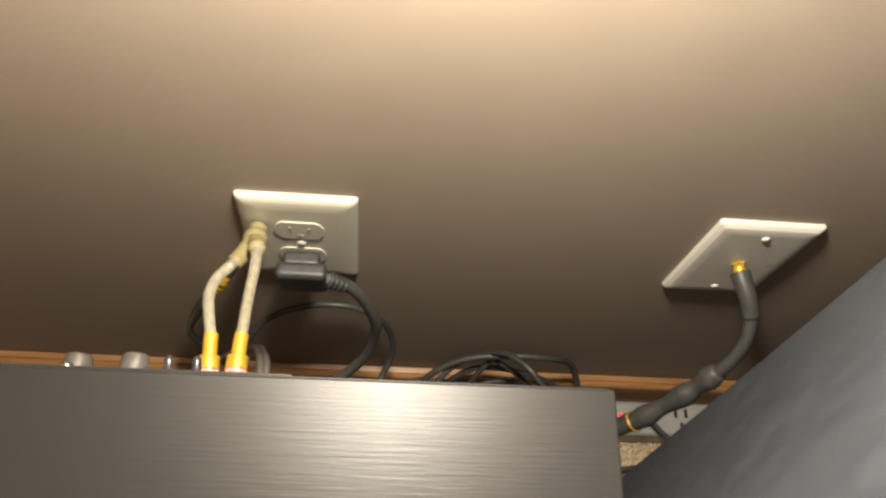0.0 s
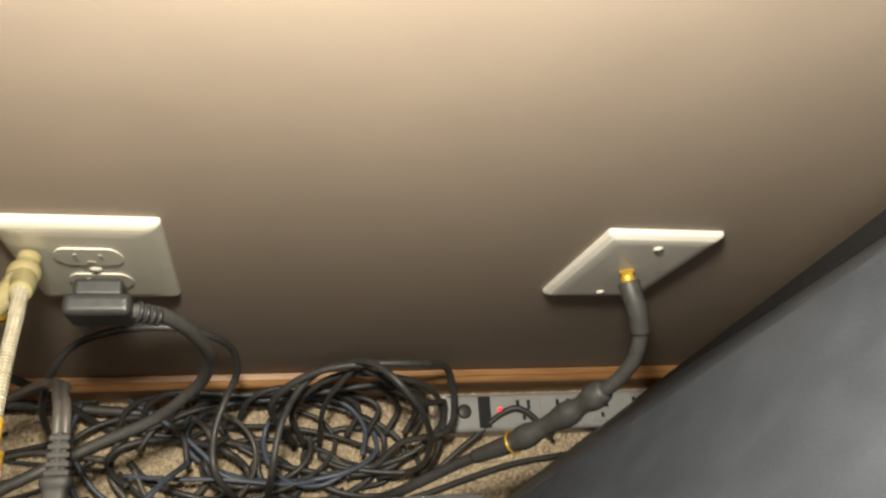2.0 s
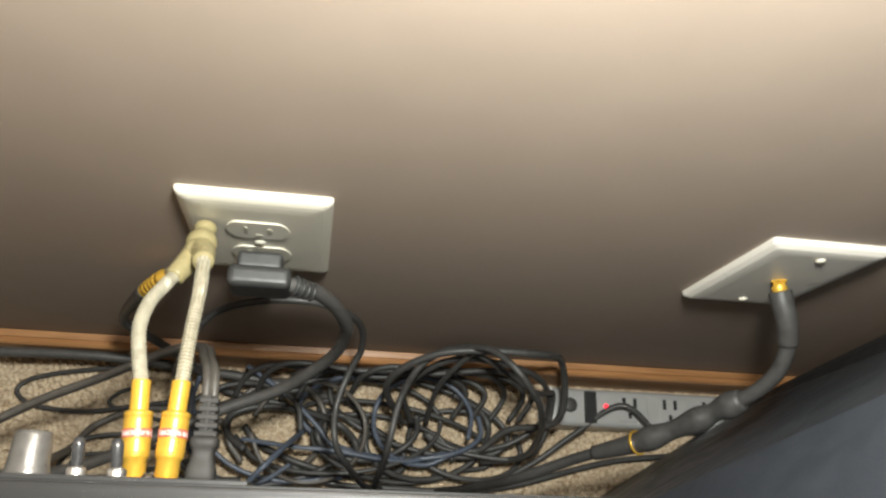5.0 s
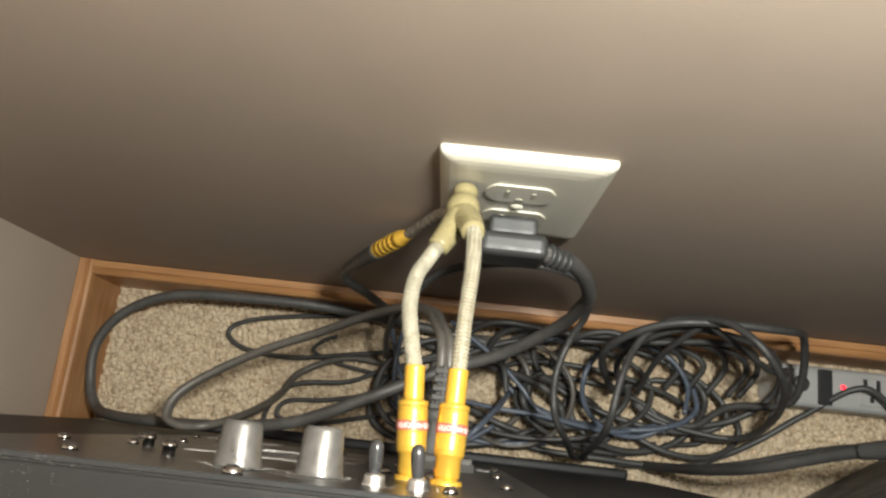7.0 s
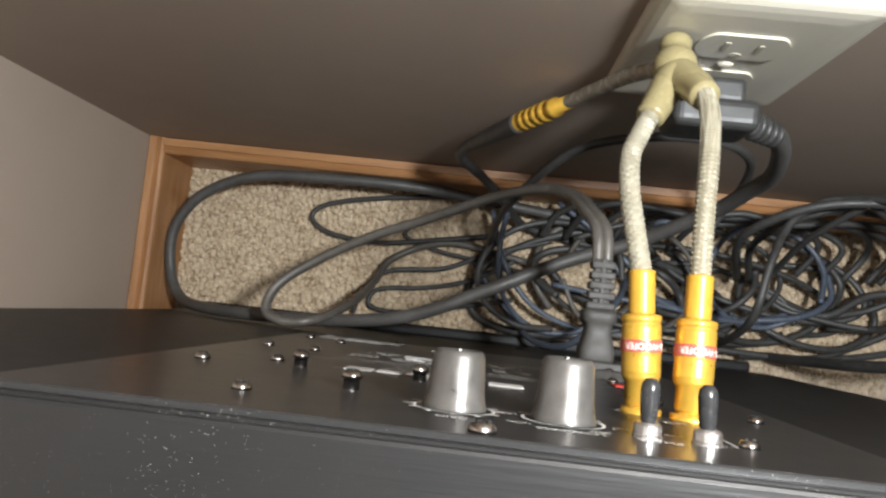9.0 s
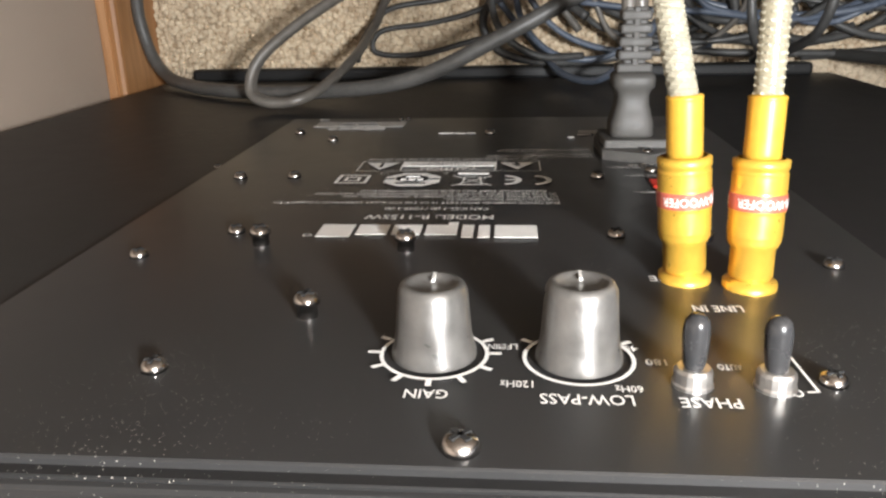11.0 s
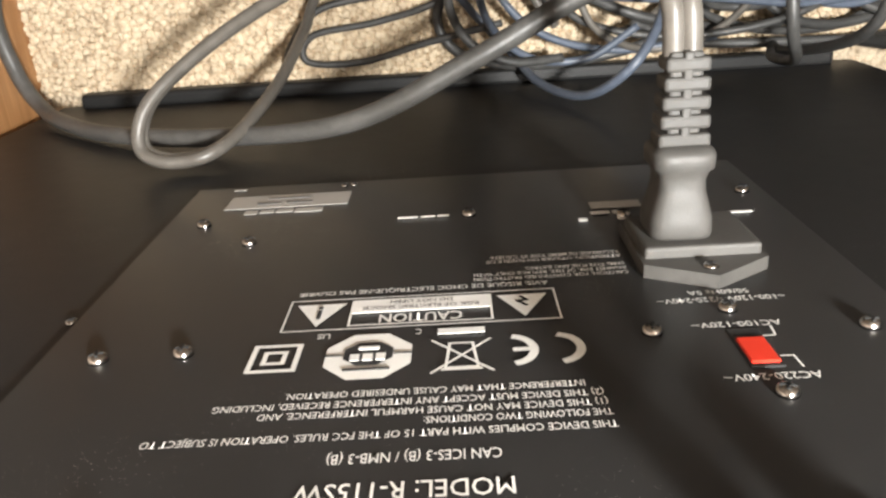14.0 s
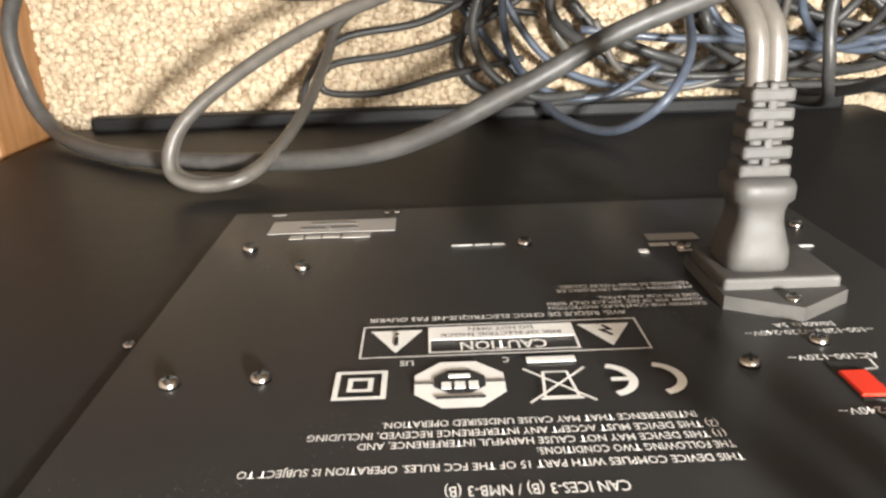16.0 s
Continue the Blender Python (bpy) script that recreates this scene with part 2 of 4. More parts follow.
TO_WALL = pose(0, 0, 0, -90, 0, 0)      # local z becomes +y, from the panel to the wall
FROM_WALL = pose(0, 0, 0, 90, 0, 0)     # local z becomes -y, from the wall into the room

# ---- the room ----
FLOOR = -0.008
SIDE = -0.341                            # the side wall's face


def wall(name, x0, x1, y0, y1, z0=FLOOR - 0.05, z1=2.45, label="brown painted wall"):
    return tagged(part(name, box(x0, x1, y0, y1, z0, z1), WALL_PAINT), label, "wall", kind="structure")


wall("wall_north", SIDE - 0.12, 2.2, 0.0, 0.12, label="brown painted plaster wall behind the subwoofer")
wall("wall_west", SIDE - 0.12, SIDE, -3.0, 0.0, label="brown painted side wall in the corner")
wall("wall_east", 2.2, 2.32, -3.0, 0.12)
wall("wall_south", SIDE - 0.12, 2.32, -3.12, -3.002)
tagged(part("ceiling", box(SIDE - 0.12, 2.32, -3.12, 0.12, 2.452, 2.55), PLATE_WHITE), "plain white ceiling", "ceiling", kind="structure")


def carpet():
    bm = bmesh.new()
    bmesh.ops.create_grid(bm, x_segments=1, y_segments=1, size=1)
    bm.transform(Matrix.LocRotScale((0.95, -1.45, FLOOR), None, (1.4, 1.6, 1)))
    return tagged(part("floor", bm, CARPET), "beige speckled cut-pile carpet floor", "carpet", kind="structure")


floor = carpet()


def carpet_pile(x0, x1, y0, y1, pitch=0.0037):
    """Cut-pile tufts, each a short leaning bud of yarn, joined into one mesh."""
    dice, verts, faces = random.Random(31), [], []
    for i in range(int((x1 - x0) / pitch)):
        for j in range(int((y1 - y0) / pitch)):
            x, y = x0 + (i + dice.random()) * pitch, y0 + (j + dice.random()) * pitch
            r, high, turn = dice.uniform(0.0020, 0.0031), dice.uniform(0.0046, 0.0064), dice.uniform(0, 1.57)
            lx, ly = dice.uniform(-0.0022, 0.0022), dice.uniform(-0.0022, 0.0022)
            k = len(verts)
            for f, w, z in ((0, 0.8, 0), (0.5, 1.15, 0.55), (0.85, 0.8, 0.9)):
                verts += [(x + f * lx + w * r * math.cos(turn + a * 1.5708), y + f * ly + w * r * math.sin(turn + a * 1.5708), z * high) for a in range(4)]
            verts.append((x + lx, y + ly, high))
            for q in (0, 4):
                faces += [(k + q + a, k + q + (a + 1) % 4, k + q + 4 + (a + 1) % 4, k + q + 4 + a) for a in range(4)]
            faces += [(k + 8 + a, k + 8 + (a + 1) % 4, k + 12) for a in range(4)]
    me = bpy.data.meshes.new("carpet_pile")
    me.from_pydata(verts, [], faces)
    me.shade_smooth()
    me.materials.append(TUFTS)
    ob = new("carpet_pile", me)
    ob.location = (0, 0, FLOOR - 0.0024)
    ob.parent = floor
    return tagged(ob, "beige cut-pile tufts flecked with brown", kind="stuff")


carpet_pile(SIDE + 0.010, 0.64, -0.137, -0.009)


def baseboard(name, length, m, material):
    prof = [(0, 0), (-0.0130, 0), (-0.0130, 0.0630), (-0.0122, 0.0658), (-0.0100, 0.0674), (-0.0066, 0.0666), (-0.0060, 0.0682), (-0.0012, 0.0692), (0, 0.0692)]
    bm = bmesh.new()
    a, b = ([bm.verts.new((x, y, z)) for y, z in prof] for x in (0, length))
    for k in range(len(prof)):
        j = (k + 1) % len(prof)
        bm.faces.new((a[k], a[j], b[j], b[k]))
    bm.faces.new(a[::-1]), bm.faces.new(b)
    bmesh.ops.recalc_face_normals(bm, faces=bm.faces[:])
    bm.transform(m)
    return tagged(part(name, bm, material), "varnished oak baseboard along the wall", "baseboard", kind="structure")


baseboard("baseboard", 2.4, pose(SIDE + 0.013, -0.001, FLOOR), OAK_X)
baseboard("baseboard", 2.9, pose(SIDE + 0.001, -2.9, FLOOR, 0, 0, 90), OAK_Y)

# ---- the subwoofer ----
SX0, SX1, BACK, TOP = -0.316, 0.2115, -0.1446, 0.529
sub = thing("subwoofer", "large black subwoofer cabinet with its amplifier back turned to the wall", "subwoofer", (-0.05, -0.4, FLOOR))


def sub_part(name, bm, material, parent=None, label="", smooth=False):
    ob = part(name, bm, material, parent or sub, label, smooth)
    if parent is None:
        ob.location = -Vector(sub.location)
    return ob


cab = sub_part("cabinet_body", box(SX0, SX1, BACK - 0.50, BACK - 0.0008, FLOOR + 0.002, TOP, 0.0011, 2), SUB_VINYL, label="black textured vinyl cabinet")
back = sub_part("back_panel", box(SX0 + 0.003, SX1 - 0.003, BACK - 0.007, BACK, FLOOR + 0.004, TOP - 0.0012, 0.0003, 1), PANEL_BLACK, label="flat black back panel with dust specks")
rail = sub_part("bottom_rail", box(SX0 + 0.02, SX1 - 0.02, BACK - 0.001, BACK + 0.009, FLOOR + 0.002, FLOOR + 0.016, 0.003, 3), PANEL_BLACK)
amp = sub_part("amplifier_plate", box(-0.158, 0.058, BACK - 0.004, BACK + 0.0016, 0.205, 0.5250, 0.0004, 1), AMP_BLACK, label="satin black metal amplifier plate")


# ---- tv cabinet standing askew beside it ----
def tv_cabinet():
    foot, along = Vector((0.585, -0.010, 0)), Vector((-0.86, -0.51, 0)).normalized()
    root = thing("tv_cabinet", "dark grey panelled cabinet leaning askew beside the subwoofer", "cabinet", (foot.x, foot.y, FLOOR))
    turn = math.degrees(math.atan2(along.y, along.x))
    length, depth, high = 0.405, 0.30, 0.74
    m = pose(0, 0, 0, 0, 0, turn)
    body = part("body", box(0.050, length, -0.0, depth, 0.001, high, 0.002), CABINET_DARK, root)
    edge = part("back_edge", box(0, 0.048, -0.0004, depth, 0.001, high, 0.002), CABINET_EDGE, root, "darker edge strip")
    for ob in (body, edge):
        for v in ob.data.vertices:
            z, k = v.co.z, max(0.0, 1 - v.co.x / (length * 0.9))
            v.co = m @ v.co
            v.co.x -= 0.25 * z * k
    return root


tv_cabinet()


# ---- details on the subwoofer's back ----
FACE = BACK + 0.0016


def dome_screw(name, x, z, r=0.0026, high=0.0022, base=FACE, tall=0.0):
    """A domed cross-head screw; tall ones stand on a collar."""
    prof = [(r * 0.8, -0.001), (r * 0.8, tall), (r, tall), (r, tall + high * 0.35), (r * 0.82, tall + high * 0.78), (r * 0.45, tall + high), (0, tall + high)]
    ob = sub_part(name, lathe(prof, pose(x, base, z) @ TO_WALL, 14), CHROME, smooth=True)
    bm = box(-r * 0.62, r * 0.62, -r * 0.14, r * 0.14, 0, 0.0004)
    box(-r * 0.14, r * 0.14, -r * 0.62, r * 0.62, 0, 0.0004, bm=bm)
    bm.transform(pose(x, base + tall + high - 0.0002, z) @ TO_WALL @ pose(0, 0, 0, 0, 0, 37 * (x + z) * 100))
    part("cross_recess", bm, DARK_SLOT, ob).location = (0, 0, 0)
    return ob


for x, z in ((-0.140, 0.432), (-0.120, 0.410), (-0.008, 0.412), (-0.142, 0.342), (-0.121, 0.341), (-0.143, 0.249), (-0.122, 0.2685),
             (-0.048, 0.2526), (-0.006, 0.342), (0.0154, 0.332), (0.015, 0.370), (0.045, 0.344), (-0.1066, 0.496), (0.0426, 0.4357),
             (0.0195, 0.496), (0.004, 0.262), (0.0500, 0.2440)):
    dome_screw("screw", x, z)
dome_screw("screw", -0.0459, 0.5197, 0.0033, 0.0026)
dome_screw("screw", -0.1605, 0.3170, 0.0018, 0.0012, BACK)
for x, z in ((-0.109, 0.421), (-0.0668, 0.425), (-0.083, 0.470)):
    dome_screw("hex_screw", x, z, 0.0030, 0.0024, tall=0.0032)


def ink(name, bm, lift=0.0003, material=None):
    """Printed marks: drawn in x (reading direction) and y (up), laid on the plate."""
    bm.transform(pose(0, FACE + lift, 0, 90, 0, 180))
    return sub_part(name, bm, material or INK)


def bars(*rects, bm=None):
    """Thin flat bars (x0, x1, z0, z1), given in the world's x and z."""
    bm = bm or bmesh.new()
    for k, (x0, x1, z0, z1) in enumerate(rects):
        box(-x1, -x0, z0, z1, 0, 0.0002 + 0.00003 * (k % 6), bm=bm)
    return bm


def stroke(points, width, bm=None, closed=False):
    """A flat mitred stroke along (x, z) points in the world."""
    bm = bm or bmesh.new()
    pts = [Vector((-x, z)) for x, z in points]
    n, high = len(pts), 0.0002 + 0.00003 * (len(bm.verts) % 7)
    rails = []
    for k in range(n):
        before = pts[k] - pts[k - 1] if (k or closed) else pts[1] - pts[0]
        after = pts[(k + 1) % n] - pts[k] if (k < n - 1 or closed) else before
        d = (before.normalized() + after.normalized()).normalized()
        side = Vector((-d.y, d.x)) * width / 2 / max(0.5, d.dot(after.normalized()))
        rails.append([bm.verts.new((*(pts[k] + s * side), high)) for s in (-1, 1)])
    for k in range(n if closed else n - 1):
        a, c = rails[k], rails[(k + 1) % n]
        bm.faces.new((a[0], c[0], c[1], a[1]))
    return bm


def polygon(points, bm=None, z=0.0002):
    bm = bm or bmesh.new()
    bm.faces.new([bm.verts.new((-x, q, z)) for x, q in points])
    bmesh.ops.recalc_face_normals(bm, faces=bm.faces[:])
    return bm


def lettering(name, text, x_start, z, height, x_end=None, bold=0.0, material=None, lift=0.0003, parent=None, m=None):
    """Printed words that run towards -x from x_start; height is that of a capital."""
    cu = bpy.data.curves.new("letters", "FONT")
    cu.body, cu.size, cu.offset, cu.resolution_u = text, 1.0, bold, 2
    tmp = bpy.data.objects.new("letters", cu)
    me = bpy.data.meshes.new_from_object(tmp)
    bpy.data.objects.remove(tmp)
    bpy.data.curves.remove(cu)
    bm = bmesh.new()
    bm.from_mesh(me)
    bpy.data.meshes.remove(me)
    wide = max(v.co.x for v in bm.verts)
    sy = height / 0.69
    sx = abs(x_start - x_end) / wide if x_end is not None else sy
    bm.transform(Matrix.Diagonal((sx, sy, 1, 1)))
    if m is not None:
        bm.transform(m)
        return part(name, bm, material or INK, parent)
    bm.transform(Matrix.Translation((-x_start, z, 0)))
    return ink(name, bm, lift, material)


# maker's mark as plain strokes
WIDE = (0.0124, 0.0034, 0.0034, 0.0094, 0.0084, 0.0092, 0.0100)
at = -0.0303
for k, wide in enumerate(WIDE):
    ink("maker_block", bars((at - wide, at, 0.4032, 0.4148 if k in (0, 1, 2, 6) else 0.4126)))
    if k == 3:
        ink("maker_stub", bars((at - 0.0030, at, 0.4004, 0.4030)))
    at -= wide + 0.0014
ink("registered_ring", stroke([(-0.0975 + 0.0012 * math.cos(0.52 * k), 0.4138 + 0.0012 * math.sin(0.52 * k)) for k in range(12)], 0.0004, closed=True))


lettering("model_text", "MODEL: R-115SW", -0.0430, 0.3922, 0.0046, -0.0838, 0.006)
lettering("ices_text", "CAN ICES-3 (B) / NMB-3 (B)", -0.0450, 0.3836, 0.0030, -0.0790, 0.004)
for words, x0, x1, z in (("THIS DEVICE COMPLIES WITH PART 15 OF THE FCC RULES. OPERATION IS SUBJECT TO", -0.0215, -0.1182, 0.3766),
                         ("THE FOLLOWING TWO CONDITIONS:", -0.0217, -0.0605, 0.3724),
                         ("(1) THIS DEVICE MAY NOT CAUSE HARMFUL INTERFERENCE, AND", -0.0219, -0.0960, 0.3688),
                         ("(2) THIS DEVICE MUST ACCEPT ANY INTERFERENCE RECEIVED, INCLUDING", -0.0221, -0.1065, 0.3652),
                         ("INTERFERENCE THAT MAY CAUSE UNDESIRED OPERATION.", -0.0255, -0.0915, 0.3614)):
    lettering("notice_text", words, x0, z, 0.0023, x1, 0.006)

# symbols: double square, octagon badge, struck-out bin, conformity mark
sq = bmesh.new()
stroke([(-0.1027, 0.3400), (-0.0918, 0.3400), (-0.0918, 0.3516), (-0.1027, 0.3516)], 0.0013, sq, True)
stroke([(-0.0996, 0.3433), (-0.0949, 0.3433), (-0.0949, 0.3483), (-0.0996, 0.3483)], 0.0012, sq, True)
ink("double_square_symbol", sq)
OCT = [(-0.0745 + 0.0112 * math.cos(math.radians(22.5 + 45 * k)), 0.3467 + 0.0112 * math.sin(math.radians(22.5 + 45 * k))) for k in range(8)]
ink("octagon_badge", polygon(OCT))
ink("badge_center", polygon([(-0.0745 + 0.0064 * math.cos(math.radians(22.5 + 45 * k)), 0.3462 + 0.0058 * math.sin(math.radians(22.5 + 45 * k))) for k in range(8)]), 0.0006, DARK_SLOT)
ink("badge_mark", bars((-0.0787, -0.0765, 0.3468, 0.3497), (-0.0757, -0.0733, 0.3468, 0.3497), (-0.0725, -0.0703, 0.3468, 0.3497), (-0.0770, -0.0720, 0.3434, 0.3447)), 0.0009)
ink("badge_rule", bars((-0.0850, -0.0805, 0.3462, 0.3466), (-0.0685, -0.0640, 0.3462, 0.3466), (-0.0800, -0.0690, 0.3527, 0.3534)), 0.0006, DARK_SLOT)
lettering("country_text", "US", -0.0850, 0.3345, 0.0026, -0.0885, 0.008)
lettering("country_text", "C", -0.0620, 0.3345, 0.0026, -0.0636, 0.008)
bin_mark = bars((-0.0580, -0.0462, 0.3352, 0.3378))
stroke([(-0.0595, 0.3562), (-0.0450, 0.3412)], 0.0007, bin_mark)
stroke([(-0.0450, 0.3562), (-0.0595, 0.3412)], 0.0007, bin_mark)
stroke([(-0.0560, 0.3540), (-0.0485, 0.3540), (-0.0495, 0.3430), (-0.0550, 0.3430)], 0.0007, bin_mark, True)
stroke([(-0.0570, 0.3548), (-0.0475, 0.3548)], 0.0009, bin_mark)
ink("bin_symbol", bin_mark)
ce = bmesh.new()
for cx in (-0.0285, -0.0395):
    stroke([(cx + 0.0060 * math.cos(math.radians(a)) - 0.0015, 0.3474 + 0.0064 * math.sin(math.radians(a))) for a in range(-80, 81, 16)], 0.0021, ce)
stroke([(-0.0395 - 0.0005, 0.3474), (-0.0395 + 0.0040, 0.3474)], 0.0017, ce)
ink("conformity_mark", ce)

# caution box
box_lines = bmesh.new()
stroke([(-0.0984, 0.3156), (-0.0266, 0.3156), (-0.0266, 0.3328), (-0.0984, 0.3328)], 0.0005, box_lines, True)
stroke([(-0.0812, 0.3172), (-0.0440, 0.3172), (-0.0440, 0.3312), (-0.0812, 0.3312)], 0.0006, box_lines, True)
ink("caution_frame", box_lines)
ink("caution_fill", bars((-0.0812, -0.0440, 0.3172, 0.3242)))
lettering("caution_text", "CAUTION", -0.0515, 0.3255, 0.0045, -0.0735, 0.012)
lettering("caution_small_text", "RISK OF ELECTRIC SHOCK", -0.0470, 0.3213, 0.0018, -0.0785, 0.004, DARK_SLOT, 0.0007)
lettering("caution_small_text", "DO NOT OPEN", -0.0540, 0.3182, 0.0018, -0.0710, 0.004, DARK_SLOT, 0.0007)
for cx, kind in ((-0.0355, "bolt"), (-0.0897, "mark")):
    ink("warning_triangle", polygon([(cx - 0.0068, 0.3182), (cx + 0.0068, 0.3182), (cx, 0.3308)]))
    if kind == "bolt":
        ink("bolt_sign", stroke([(cx + 0.001, 0.3255), (cx - 0.0014, 0.3225), (cx + 0.0010, 0.3222), (cx - 0.0006, 0.3196)], 0.0009), 0.0006, DARK_SLOT)
    else:
        ink("exclamation_sign", bars((cx - 0.0005, cx + 0.0005, 0.3222, 0.3268), (cx - 0.0005, cx + 0.0005, 0.3200, 0.3211)), 0.0006, DARK_SLOT)
lettering("avis_text", "AVIS: RISQUE DE CHOC ELECTRIQUE-NE PAS OUVRIR", -0.0275, 0.3098, 0.0025, -0.0975, 0.006)
for words, x0, x1, z in (("CAUTION: FOR CONTINUED PROTECTION", -0.004, -0.048, 0.3060), ("AGAINST RISK OF FIRE, REPLACE ONLY WITH", -0.004, -0.048, 0.3030), ("SAME TYPE FUSE AND RATING.", -0.004, -0.033, 0.3000),
                         ("ATTENTION: UTILISER UN FUSIBLE DE", -0.004, -0.044, 0.2942), ("RECHANGE DE MEME TYPE ET CALIBRE.", -0.004, -0.043, 0.2912)):
    lettering("notice_text", words, x0, z, 0.0021, x1, 0.004)
lettering("voltage_text", "~100-120V~/220-240V~", 0.0320, 0.3255, 0.0026, -0.001, 0.006)
lettering("voltage_text", "50/60Hz 5A", 0.0240, 0.3215, 0.0024, 0.008, 0.006)
lettering("voltage_text", "AC100-120V~", 0.0255, 0.3390, 0.0026, 0.004, 0.006)
lettering("voltage_text", "AC220-240V~", 0.0250, 0.3625, 0.0026, 0.004, 0.006)
ink("switch_lines", stroke([(0.0215, 0.3470), (0.0185, 0.3470)], 0.0005, stroke([(0.0215, 0.3470), (0.0220, 0.3425)], 0.0005, stroke([(0.0190, 0.3560), (0.0220, 0.3560), (0.0222, 0.3610)], 0.0005))))
ink("serial_label", bars((-0.1400, -0.0932, 0.2192, 0.2338)), material=LABEL_GREY)
ink("serial_print", bars((-0.128, -0.119, 0.2285, 0.2304), (-0.117, -0.107, 0.2285, 0.2304), (-0.125, -0.108, 0.2238, 0.2248)), 0.0007, DIM_PRINT)
ink("maker_print", bars((-0.1310, -0.1262, 0.2362, 0.2404), (-0.1252, -0.1200, 0.2362, 0.2396), (-0.1190, -0.1130, 0.2362, 0.2396), (-0.1120, -0.1020, 0.2362, 0.2404)), material=LABEL_GREY)
ink("corner_print", bars((-0.1420, -0.1370, 0.2092, 0.2108)), material=LABEL_GREY)
ink("origin_print", bars((-0.073, -0.066, 0.2520, 0.2533), (-0.065, -0.060, 0.2520, 0.2533), (-0.059, -0.055, 0.2520, 0.2533)))
ink("input_label", bars((-0.0055, 0.0120, 0.2478, 0.2545)), material=LABEL_GREY)
ink("input_print", bars((-0.0065, 0.0000, 0.2572, 0.2600), (0.0010, 0.0060, 0.2572, 0.2600)))
ink("input_print", bars((-0.0115, -0.0085, 0.2630, 0.2658), (0.0015, 0.0060, 0.2630, 0.2658)))
ink("fuse_print", bars((0.0370, 0.0460, 0.2640, 0.2656)))
for x in (-0.0972, -0.0932):
    dome_screw("rivet", x, 0.2105, 0.0014, 0.0010)
lettering("port_text", "WA PORT", 0.0205, 0.4025, 0.0034, 0.0050, 0.008)
lettering("lfe_text", "LFE", 0.0020, 0.4440, 0.0034, -0.0045, 0.008)
lettering("line_text", "LINE IN", 0.0130, 0.4620, 0.0034, 0.0020, 0.008)
lettering("gain_text", "GAIN", -0.0490, 0.5020, 0.0030, -0.0570, 0.008)
lettering("pass_text", "LOW-PASS", -0.0165, 0.5025, 0.0034, -0.0330, 0.008)
lettering("hertz_text", "120Hz", -0.0335, 0.4980, 0.0024, -0.0400, 0.006)
lettering("hertz_text", "60Hz", -0.0145, 0.4990, 0.0024, -0.0195, 0.006)
lettering("scale_text", "LFE", -0.0365, 0.4830, 0.0024, -0.0400, 0.006)
lettering("scale_text", "40", -0.0130, 0.4830, 0.0024, -0.0160, 0.006)
lettering("scale_text", "MIN", -0.0390, 0.4830, 0.0024, -0.0425, 0.006)
lettering("phase_text", "PHASE", 0.0015, 0.5028, 0.0032, -0.0090, 0.008)
lettering("switch_text", "0", -0.0045, 0.4975, 0.0026, -0.0062, 0.006)
lettering("switch_text", "180", -0.0080, 0.4885, 0.0024, -0.0125, 0.006)
lettering("switch_text", "ON", 0.0130, 0.4990, 0.0026, 0.0085, 0.006)
lettering("switch_text", "AUTO", 0.0050, 0.4900, 0.0022, 0.0005, 0.006)
ink("power_bracket", stroke([(0.0150, 0.4840), (0.0155, 0.5000), (0.0135, 0.5003)], 0.0005))


def turn_knob(x, z, high, ticks, r=0.0078):
    ring = bmesh.new()
    stroke([(x + (r + 0.0026) * math.cos(math.radians(a)), z + (r + 0.0026) * math.sin(math.radians(a))) for a in range(0, 360, 10)], 0.0008, ring, True)
    for a in range(-30, 211, 30) if ticks else (-35, 215):
        c, s = math.cos(math.radians(a)), math.sin(math.radians(a))
        stroke([(x + (r + 0.0030) * c, z + (r + 0.0030) * s), (x + (r + 0.0054) * c, z + (r + 0.0054) * s)], 0.0011, ring)
    ink("dial_ring", ring)
    prof = [(r * 1.07, 0.0005), (r * 1.07, 0.0014), (r * 1.02, 0.0026), (r * 0.96, 0.0050), (r * 0.87, high - 0.0016), (r * 0.80, high - 0.0004), (r * 0.74, high), (r * 0.60, high), (r * 0.56, high - 0.0006), (0, high - 0.0006)]
    knob = sub_part("knob", lathe(prof, pose(x, FACE, z) @ TO_WALL, 36), KNOB, label="dusty dark metallic rotary knob", smooth=True)
    part("pointer", box(x - 0.0003, x + 0.0003, FACE + high - 0.0006, FACE + high, z - r * 0.7, z - r * 0.2), INK, knob)


turn_knob(-0.0530, 0.4880, 0.0155, True)
turn_knob(-0.0250, 0.4890, 0.0165, False)


def toggle(x, z, lean):
    collar = [(0, 0), (0.0037, 0), (0.0037, 0.0006), (0.0034, 0.0009), (0.0034, 0.0030), (0.0029, 0.0036), (0.0018, 0.0037), (0.0018, 0.0044), (0, 0.0044)]
    sub_part("switch_collar", lathe(collar, pose(x, FACE, z) @ TO_WALL, 18), STEEL, label="bright steel collar")
    lever = [(0.0013, 0.003), (0.0020, 0.0046), (0.0023, 0.0085), (0.0024, 0.0116), (0.0021, 0.0133), (0.0013, 0.0143), (0, 0.0146)]
    sub_part("switch_lever", lathe(lever, pose(x, FACE, z) @ TO_WALL @ pose(0, 0, 0, 6, lean, 0), 18), DARK_LEVER, label="glossy black toggle lever", smooth=True)


DARK_LEVER = surface("glossy_black_lever", (0.030, 0.030, 0.031), 0.24, scale=200, amount=0.2)
toggle(-0.0055, 0.4975, -2)
toggle(0.0088, 0.4980, -5)

